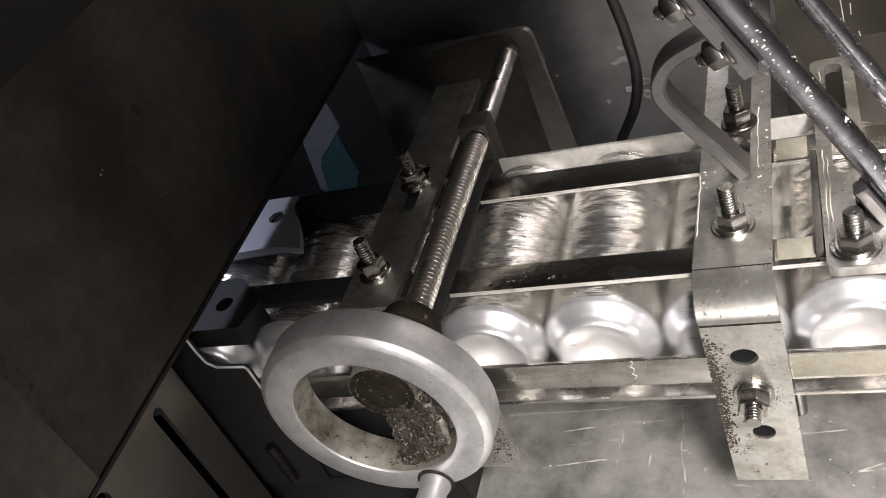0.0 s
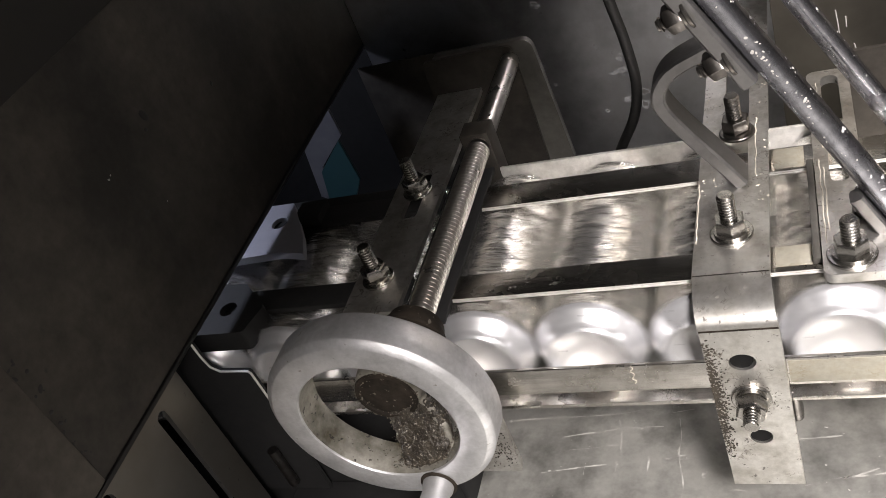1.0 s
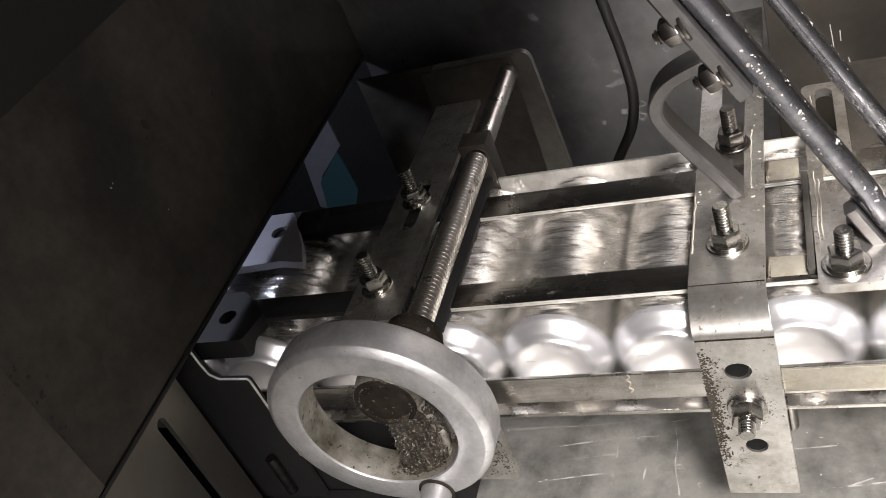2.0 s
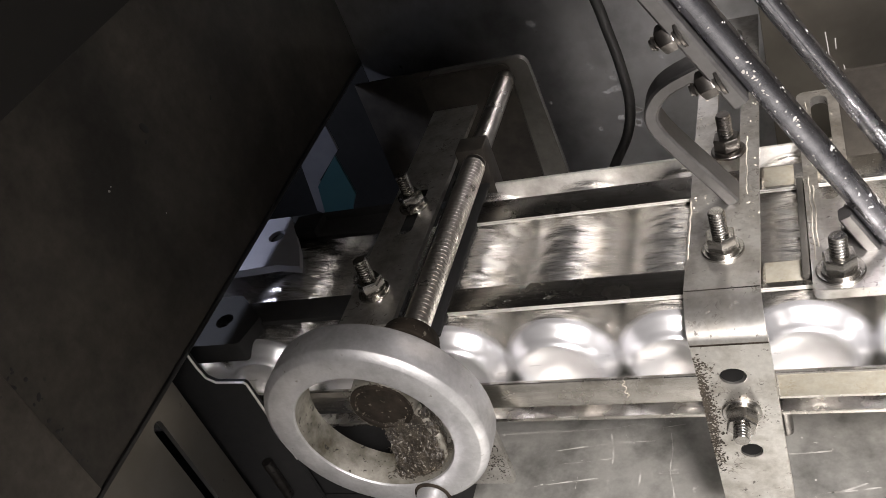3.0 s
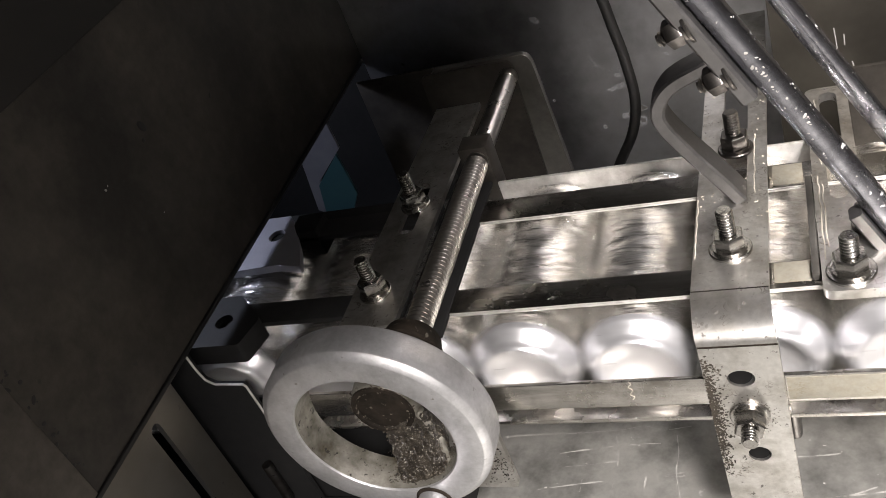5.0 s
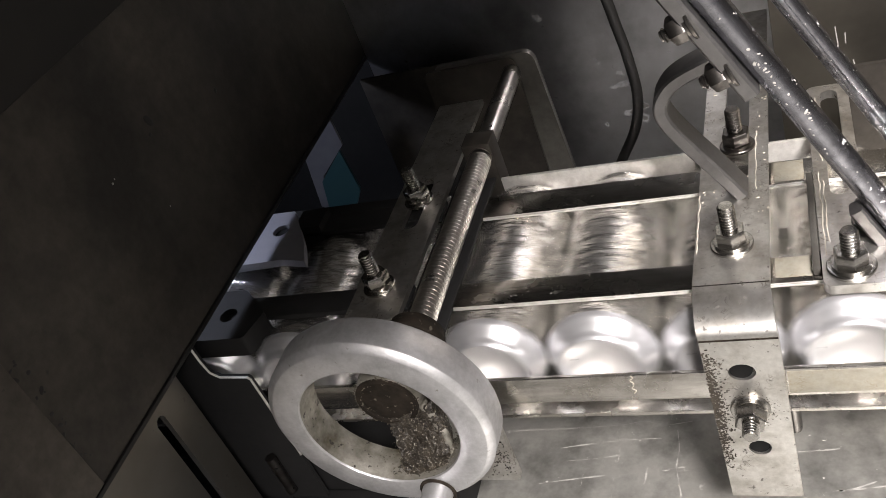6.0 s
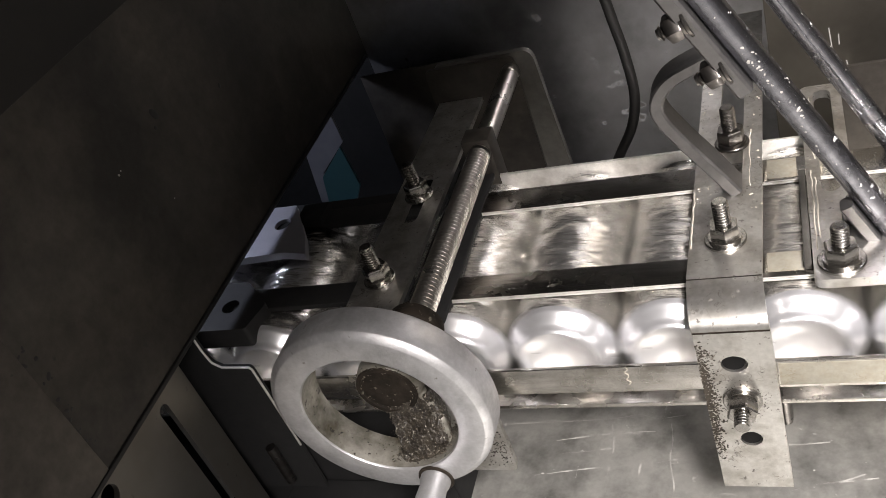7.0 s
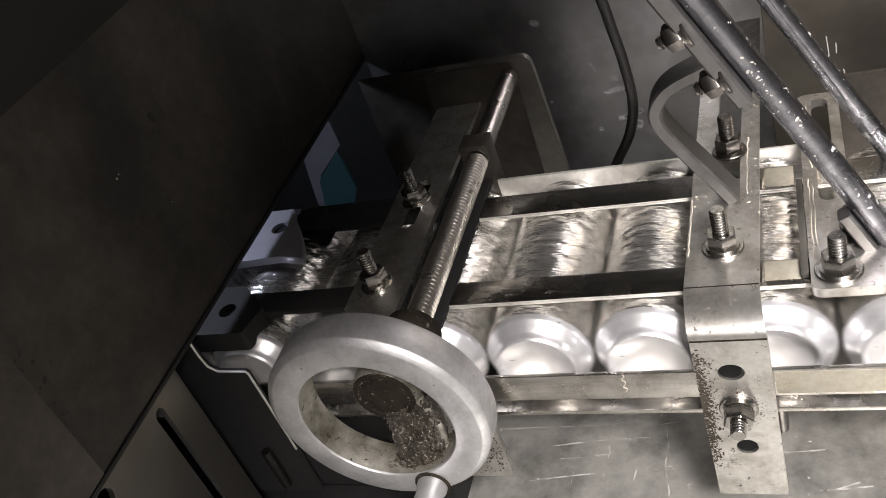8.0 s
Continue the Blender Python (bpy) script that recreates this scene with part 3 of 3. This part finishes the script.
# Dark disc added inside the hole in place of its shade.
part("hole_plug", lathe([(0, -0.0030), (0.0063, -0.0030), (0.0063, -0.0055), (0, -0.0055)], 20), HOLE, lug, "dark disc standing in for shade in the hole", m=pose(-0.245, 0.112, 0))
bm = sheet(outline_round([(-0.300, 0.002), (-0.228, 0.002), (-0.222, 0.026), (-0.247, 0.050), (-0.300, 0.050)], 0.003), [ring(-0.250, 0.025, 0.0065)], 0.016)
tagged(part("lug_plate", bm, BLACK, m=pose(0, 0, 0.042)), "black steel lug plate with a round hole", "plate")
tagged(part("spacer_block", box(-0.236, -0.214, 0.114, 0.136, 0.020, 0.043, 0.001), BLACK), "small black metal block beside the lug", "block")
bm = sheet([(-0.2680, 0.0430), (-0.2670, 0.0120), (-0.3000, -0.0180), (-0.3110, -0.0550), (-0.3170, -0.0510), (-0.3090, 0.0100)], (), 0.003)
tagged(part("film_sheet", bm, FILM, m=pose(0, 0.276, 0, 90)), "grey film sheet hanging in the dark behind the side panel", "sheet")
bm = sheet([(-0.2690, 0.0100), (-0.2660, -0.0340), (-0.2820, -0.0600), (-0.3090, -0.0660), (-0.3000, -0.0200)], (), 0.003)
tagged(part("film_sheet", bm, TEAL, m=pose(0, 0.270, 0, 90)), "teal tinted sheet hanging in the dark", "sheet")
bm = sheet([(-0.30, -0.15), (-0.031, -0.15), (-0.031, 0.15), (-0.30, 0.15)], [slot(-0.0605, -0.12, 0.034, 0.0045), ring(-0.126, 0.036, 0.0075)], 0.004)
tagged(part("slotted_plate", bm, PANEL, m=Matrix(((0, 0, 1, -0.262), (1, 0, 0, 0), (0, 1, 0, 0), (0, 0, 0, 1)))), "upright grey steel plate with a long slot", "plate")


# ---- marks of use ----
def ribbon(points, width, lift):
    """A thin dried streak lying on a level surface."""
    bm = bmesh.new()
    line = bezier(points, 6)
    prev = None
    for i, p in enumerate(line):
        d = (line[min(i + 1, len(line) - 1)] - line[max(i - 1, 0)]).normalized()
        side = Vector((-d.y, d.x, 0)) * width * max(0.04, 0.35 + 1.3 * noise.noise(p * 170))
        pair = [bm.verts.new(p + side + Vector((0, 0, lift))), bm.verts.new(p - side + Vector((0, 0, lift)))]
        if prev:
            bm.faces.new((prev[0], prev[1], pair[1], pair[0]))
        prev = pair
    return bm


STREAKS = [
    [(-0.1270, 0.0780, -0.1500), (-0.0920, 0.0800, -0.1500), (-0.0570, 0.0810, -0.1500), (-0.0280, 0.0830, -0.1500), (-0.0110, 0.0860, -0.1500), (0.0030, 0.0820, -0.1500), (0.0230, 0.0850, -0.1500)],
    [(-0.0720, 0.0620, -0.1500), (-0.0470, 0.0660, -0.1500), (-0.0220, 0.0690, -0.1500), (0.0020, 0.0700, -0.1500)],
    [(0.0130, 0.0770, -0.1500), (0.0150, 0.0600, -0.1500), (0.0140, 0.0440, -0.1500), (0.0180, 0.0210, -0.1500), (0.0170, 0.0080, -0.1500)],
    [(-0.0660, 0.0500, -0.1500), (-0.0450, 0.0520, -0.1500), (-0.0270, 0.0550, -0.1500)],
    [(0.0010, 0.0420, -0.1500), (0.0140, 0.0410, -0.1500), (0.0280, 0.0420, -0.1500)],
    [(-0.0840, 0.0300, -0.1500), (-0.0590, 0.0340, -0.1500), (-0.0310, 0.0380, -0.1500)],
    [(0.0910, 0.0180, -0.1500), (0.1080, 0.0240, -0.1500), (0.1250, 0.0270, -0.1500), (0.1400, 0.0330, -0.1500)],
    [(0.0800, 0.0570, -0.1500), (0.0990, 0.0570, -0.1500), (0.1200, 0.0590, -0.1500)],
    [(-0.0310, 0.0770, -0.1500), (-0.0280, 0.0590, -0.1500), (-0.0280, 0.0440, -0.1500)],
    [(0.0280, 0.0090, -0.1500), (0.0500, 0.0160, -0.1500), (0.0640, 0.0140, -0.1500)],
]
for _ in range(16):
    x, y, a = random.uniform(-0.06, 0.22), random.uniform(-0.07, 0.085), random.choice((0.12, 0.12, 1.5)) + random.gauss(0, 0.12)
    n = random.uniform(0.004, 0.018)
    STREAKS.append([(x + n * k * math.cos(a), y + n * k * math.sin(a) + random.gauss(0, 0.0008), -0.15) for k in range(3)])
floor_ob = bpy.data.objects["floor"]
for k, pts in enumerate(STREAKS):
    part("dried_streak", ribbon(pts, 0.0006, 0.0004), MARK, floor_ob, "pale dried streak")


def drops(name, spots, mat, parent, flat, label):
    """Small flattened drops; spots are (place, radius, normal)."""
    bm = bmesh.new()
    for p, r, n in spots:
        m = Matrix.Translation(p) @ Vector(n).to_track_quat("Z", "Y").to_matrix().to_4x4() @ Matrix.Rotation(random.uniform(0, 6.283), 4, "Z") @ Matrix.Diagonal((r * random.choice((0.9, 1.0, 1.2, 1.6)), r * random.uniform(0.6, 1.0), r * flat, 1))
        bmesh.ops.create_icosphere(bm, subdivisions=1 if r < 0.0008 else 2, radius=1, matrix=m)
    ob = part(name, bm, mat, parent, label)
    ob["kind"] = "stuff"
    return ob


spots = [(Vector((random.gauss(-0.035, 0.018), random.uniform(0.028, 0.0425), 0.036)), random.uniform(0.0002, 0.0006), (0, 0, 1)) for _ in range(34)]
tagged(drops("water_drops", spots, MARK, None, 0.35, ""), "pale dried drops on the flat guide rail", "drops", kind="stuff")


def tube_spots(c, r, n, reach):
    out = []
    for _ in range(n):
        a = random.uniform(-0.4, 2.2)
        u = slope.cross(Vector((0, 1, 0))).normalized()
        nrm = (u * math.sin(a) * (1 if u.x > 0 else -1) * 0.7 - Vector((0, 1, 0)) * abs(math.cos(a)) + Vector((0, 0, 0.4))).normalized()
        nrm = (nrm - slope * nrm.dot(slope)).normalized()
        out.append((Vector(c) + slope * random.uniform(-reach, reach) + nrm * r, random.choice((0.0002, 0.0003, 0.0004, 0.0006)), nrm))
    return out


tagged(drops("dried_splash", tube_spots((0.1142, TY, 0.139), 0.0068, 26, 0.07), MARK, None, 0.3, ""), "pale dried splashes on the polished tube", "drops", kind="stuff")
spots = []
for _ in range(18):
    d = random.gauss(0, 0.006)
    nrm = Vector((random.gauss(0.0, 0.28), -1, random.gauss(0.15, 0.28)))
    nrm = (nrm - slope * nrm.dot(slope)).normalized()
    q = Vector((0.1003, TY, 0.166)) + slope * (0.012 + d) + nrm * 0.0068
    spots.append((q, random.uniform(0.0003, 0.0010), nrm))
tagged(drops("dried_splash", spots, MARK, None, 0.09, ""), "large dried splash patch on the polished tube", "drops", kind="stuff")
spots = []
for along_tube, side_turn, r in ((0.030, 0.15, 0.0011), (0.034, -0.35, 0.0009), (0.043, 0.30, 0.0013), (0.0445, 0.42, 0.0010), (0.047, 0.20, 0.0012), (0.052, -0.25, 0.0008), (0.056, -0.30, 0.0009), (0.066, -0.35, 0.0010), (0.069, -0.45, 0.0008), (0.012, 0.1, 0.0008), (0.006, 0.5, 0.0007)):
    nrm = Vector((side_turn, -1, 0.25 + 0.5 * side_turn))
    nrm = (nrm - slope * nrm.dot(slope)).normalized()
    spots.append((Vector((0.1003, TY, 0.166)) + slope * along_tube + nrm * 0.0068, 0.7 * r, nrm))
    spots.append((Vector((0.1003, TY, 0.166)) + slope * (along_tube + 1.3 * r) + nrm * 0.0067, 0.45 * r, nrm))
tagged(drops("dried_splash", spots, MARK, None, 0.2, ""), "larger pale splashes on the polished tube", "drops", kind="stuff")
tagged(drops("dried_splash", tube_spots((0.1438, 0.130, 0.092), 0.0060, 30, 0.05), MARK, None, 0.3, ""), "small dried splashes on the rear tube", "drops", kind="stuff")


def bead(strap, x, y0, y1):
    """A wavering line of dried sealant along an upper edge of a strap."""
    pts = [Vector((x + 0.0010 * noise.noise(Vector((0, y * 130, 30 * x))), y, TOP + 0.0001)) for y in np.linspace(y0, y1, 40)]
    if strap.matrix_basis.translation.z:
        pts = [p - Vector((0, 0, TOP)) for p in pts]
    part("sealant_bead", tube_along(pts, 0.0004, 6), SEAL, strap, "pale sealant bead along the edge")


straps = [o for o in scene.objects if o.name.startswith("strap_bracket")]
bead(straps[0], 0.0578, 0.045, 0.098)
bead(straps[0], 0.0900, 0.100, 0.160)
bead(straps[2], 0.1245, 0.035, 0.108)
bead(straps[2], 0.1265, 0.045, 0.100)
bead(straps[2], 0.1270, 0.120, 0.190)


# Thin dark strips stand in for the shade in the two creases.
part("crease_line", box(0.0564, 0.0960, Y0 - 0.0004, Y0 + 0.0004, TOP - 0.0002, TOP + 0.00015), GREASE, straps[0], "dark crease line")
part("crease_line", box(0.0588, 0.0984, Y0 - R - 0.00025, Y0 - R + 0.0002, TOP - FALL - 0.0005, TOP - FALL + 0.0005), GREASE, straps[0], "dark crease line")
# Dark discs in both strap holes paint the shade inside them.
for z in (0.005, -0.058):
    disc = lathe([(0, 0), (0.0060, 0), (0.0060, 0.002), (0, 0.002)], 20)
    part("hole_plug", disc, HOLE, straps[0], "dark disc standing in for shade in the hole", m=pose(0.077 if z > 0 else 0.079, Y0 - R + 0.0015, z, -90))
spots = [(Vector((random.uniform(-0.08, 0.2), random.uniform(-0.06, 0.12), -0.1499)), random.uniform(0.0003, 0.0009), (0, 0, 1)) for _ in range(90)]
tagged(drops("floor_specks", spots, MARK, None, 0.2, ""), "small pale dried specks on the base plate", "drops", kind="stuff")

# grime caked on the strap's front, the support plate and the spoke
spots = []
for _ in range(1200):
    z = random.triangular(-0.080, 0.024, -0.018)
    spots.append((Vector((0.0588 + abs(random.gauss(0, 0.0032)), Y0 - R - 0.0001, z)), random.uniform(0.0002, 0.0008), (0, -1, 0)))
for _ in range(120):
    a, d = random.uniform(0, 6.283), random.gauss(0.0125, 0.002)
    spots.append((Vector((0.0785 + d * math.cos(a), Y0 - R - 0.0001, -0.024 + d * math.sin(a))), random.uniform(0.0002, 0.0005), (0, -1, 0)))
drops("caked_grime", spots, GRIME, straps[0], 0.3, "dark caked grime")
spots = [(Vector((random.uniform(-0.09, -0.066), random.triangular(-0.069, -0.02, -0.045), 0.0001)), random.uniform(0.0002, 0.0007), (0, 0, 1)) for _ in range(260)]
drops("caked_grime", spots, GREASE, bpy.data.objects["support_plate"], 0.4, "dark speckled grime")

left_ob = bpy.data.objects["wall_left"]
# Dark strip drawn along the panel's own thick edge.
part("edge_strip", box(-0.2546, -0.2482, -0.600, BACK - 0.002, 0.0555, 0.0588, 0.0008), RUBBER, left_ob, "dark strip along the panel's own lower edge")
spots = [(Vector((-0.2499, random.gauss(-0.121, 0.003), random.uniform(0.075, 0.150))), random.uniform(0.0004, 0.0016), (1, 0, 0)) for _ in range(26)]
drops("dirt_spatter", spots, RUBBER, left_ob, 0.08, "black dirt specks")
spots = [(Vector((-0.2499, y, z)), r, (1, 0, 0)) for y, z, r in ((0.006, 0.171, 0.0007), (0.003, 0.170, 0.0009), (0.033, 0.130, 0.0005))]
drops("pale_spatter", spots, MARK, left_ob, 0.3, "pale dried specks")
spots = [(Vector((-0.2499, y, z)), r, (1, 0, 0)) for y, z, r in ((0.056, 0.179, 0.0030), (0.051, 0.172, 0.0018), (0.129, 0.156, 0.0022))]
drops("dirt_spatter", spots, RUBBER, left_ob, 0.06, "black dirt specks")

spots = [(Vector((random.choice((random.uniform(0.059, 0.068), random.uniform(0.089, 0.097))), random.uniform(0.075, 0.24), TOP)), random.uniform(0.0003, 0.0009), (0, 0, 1)) for _ in range(70)]
drops("dried_liquid", spots, SEAL, straps[0], 0.35, "pale dried beads of liquid")
spots = [(Vector((random.uniform(0.1235, 0.145), random.uniform(0.03, 0.195), 0.0)), random.uniform(0.0003, 0.0008), (0, 0, 1)) for _ in range(40)]
drops("dried_liquid", [q for q in spots if abs(q[0].x - 0.1348) > 0.0062 or q[0].y < 0.083], SEAL, straps[2], 0.35, "pale dried beads of liquid")

# pale residue on the rails beside the bent strap
bm = box(0.0985, 0.1170, 0.0265, 0.0425, 0.0359, 0.03625, 0.0001)
part("dried_residue", bm, RESIDUE, bpy.data.objects["guide_rail"], "yellowish dried residue")
bm = box(0.0995, 0.1165, 0.1120, 0.1320, 0.0359, 0.03625, 0.0001)
part("dried_residue", bm, RESIDUE, bpy.data.objects["guide_rail.001"], "yellowish dried residue")
bm = box(0.0995, 0.205, -0.00625, -0.0059, -0.0185, -0.0015, 0.0001)
part("dried_residue", bm, RESIDUE, bpy.data.objects["guide_rail.003"], "yellowish dried residue")

wiggle = [Vector((0.0165 + 0.0012 * math.sin(2.3 * k), -0.0063, 0.0002 - 0.0021 * k)) for k in range(8)]
part("sealant_bead", tube_along(bezier(wiggle, 4), 0.0002, 6), SEAL, bpy.data.objects["guide_rail.003"], "pale dried run of sealant")
for x, z, n in ((0.1520, 0.0460, 0.020), (0.1605, 0.0300, 0.026), (0.1560, 0.0050, 0.014), (0.1700, 0.0220, 0.018), (0.1660, -0.0080, 0.012), (0.1545, -0.0150, 0.016)):
    pts = [Vector((x + 0.0006 * math.sin(1.7 * k + 90 * x), 0.2078, z - n * k / 6)) for k in range(7)]
    part("drip_mark", tube_along(pts, 0.0004, 6), MARK, drip_plate, "pale dried drip")

# grease crumbs round the hub and at the foot of the spoke
spots = []
for _ in range(420):
    a, d = random.uniform(0, 6.283), random.gauss(0.0168, 0.0013)
    spots.append((Vector((-0.001 + d * math.cos(a), 0.0186 + random.uniform(0, 0.001), d * math.sin(a))), random.uniform(0.0002, 0.0007), (0, -1, 0)))
drops("grease_crust", spots[:260], CRUMB, wheel, 0.3, "pale caked crumbs round the hub")
spots = []
for _ in range(300):
    a, d = random.gauss(-1.25, 0.33), random.uniform(0.0395, 0.0426)
    spots.append((Vector((d * math.cos(a), random.uniform(0.003, 0.019), d * math.sin(a))), random.uniform(0.0002, 0.0007), (0, -1, 0)))
drops("grease_crust", spots, CRUMB, wheel, 0.45, "caked crumbs at the foot of the spoke")
spots = []
for v in spoke_ob.data.vertices:
    if v.normal.y < -0.2 and random.random() < 0.8:
        spots.append((v.co + Vector((random.gauss(0, 0.0009), 0, random.gauss(0, 0.0009))), random.uniform(0.00012, 0.0004) * random.choice((1, 1, 1, 1.8)), tuple(v.normal)))
drops("grease_crust", spots[:700], CRUMB, wheel, 0.6, "caked crumbs on the spoke")

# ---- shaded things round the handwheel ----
# Black boxes added in place of the deep shade over the floor.
tagged(part("gear_housing", box(-0.500, -0.128, 0.000, 0.300, -0.1495, -0.075, 0.003), BLACK), "added black box for the unlit space under the can track", "housing")
tagged(part("gear_housing", box(-0.258, -0.128, -0.200, -0.004, -0.1495, -0.110, 0.003), BLACK), "low added black box for the unlit space before the can track", "housing")
step_edge = [(-0.2580, 0.0560), (-0.2572, 0.0360), (-0.2555, 0.0260), (-0.2500, 0.0212), (-0.2290, 0.0200), (-0.2275, 0.0180), (-0.2270, -0.0100), (-0.2262, -0.0600)]
bm = sheet(step_edge + [(-0.2260, -0.1090), (-0.3000, -0.1090), (-0.3000, 0.0560)], (), 0.003)
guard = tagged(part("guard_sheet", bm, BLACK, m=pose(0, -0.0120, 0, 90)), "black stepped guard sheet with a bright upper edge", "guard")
part("worn_edge", tube_along([(x, z, 0.0002) for x, z in step_edge], 0.0008, 8), EDGE, guard, "bright upper edge")
sheet_ob = tagged(part("side_sheet", box(0.103, 0.560, 0.262, 0.265, -0.1495, 0.40, 0.001), BROWN), "brownish steel sheet standing behind the tubes", "sheet")
for k, pts in enumerate([[(0.1440, 0.2620, 0.0520), (0.1450, 0.2620, 0.0370), (0.1450, 0.2620, 0.0230)], [(0.1540, 0.2620, 0.0240), (0.1560, 0.2620, 0.0120), (0.1570, 0.2620, -0.0010)], [(0.1610, 0.2620, -0.0210), (0.1630, 0.2620, -0.0340), (0.1640, 0.2620, -0.0460)], [(0.1500, 0.2620, 0.0460), (0.1500, 0.2620, 0.0380)]]):
    line = bezier(pts, 5)
    part("drip_mark", tube_along([p - Vector((0, 0.0002, 0)) for p in line], 0.00045, 6), MARK, sheet_ob, "pale dried drip")


tagged(part("dowel_pin", tube_along([(-0.2450, -0.02, -0.0530), (-0.2450, -0.02, -0.0910)], 0.0036, 16), DARKBOLT), "dull steel dowel pin in the shade below the handwheel", "pin")
tagged(part("stop_pin", lathe([(0, -0.034), (0.0042, -0.033), (0.0045, -0.030), (0.0045, 0), (0, 0)], 20), DARKBOLT, m=pose(0.0980, 0.012, -0.0365)), "dark round stub under the track", "pin")

# ---- movement ----
TRAVEL = [(0.0, -0.001), (0.1, 0.027), (0.2, 0.067), (0.3, 0.093), (0.4, 0.129), (0.5, 0.161), (0.6, 0.2), (0.7, 0.229), (0.8, 0.264), (0.9, 0.295),
          (1.0, 0.332), (1.1, 0.363), (1.2, 0.4), (1.3, 0.428), (1.4, 0.469), (1.5, 0.498), (2.8, 0.933), (2.9, 0.964), (3.0, 0.999), (3.1, 1.037),
          (3.2, 1.063), (3.3, 1.106), (3.5, 1.174), (3.7, 1.239), (4.0, 1.334), (4.1, 1.367), (4.2, 1.397), (4.3, 1.435), (4.4, 1.456), (4.5, 1.504),
          (4.6, 1.519), (4.7, 1.57), (5.8, 1.91), (5.9, 1.93), (6.0, 1.971), (6.1, 1.995), (6.2, 2.036), (6.5, 2.122), (6.6, 2.159), (6.9, 2.258),
          (7.0, 2.289), (7.1, 2.325), (7.2, 2.358), (7.5, 2.459), (7.6, 2.493), (7.8, 2.555), (7.9, 2.595), (8.0, 2.616)]


def motions():
    for i, ob in enumerate(cans):
        x = (4 - i) * PITCH
        walk(ob, [(t, pose(x + s, 0, 0)) for t, s in TRAVEL])


motions()
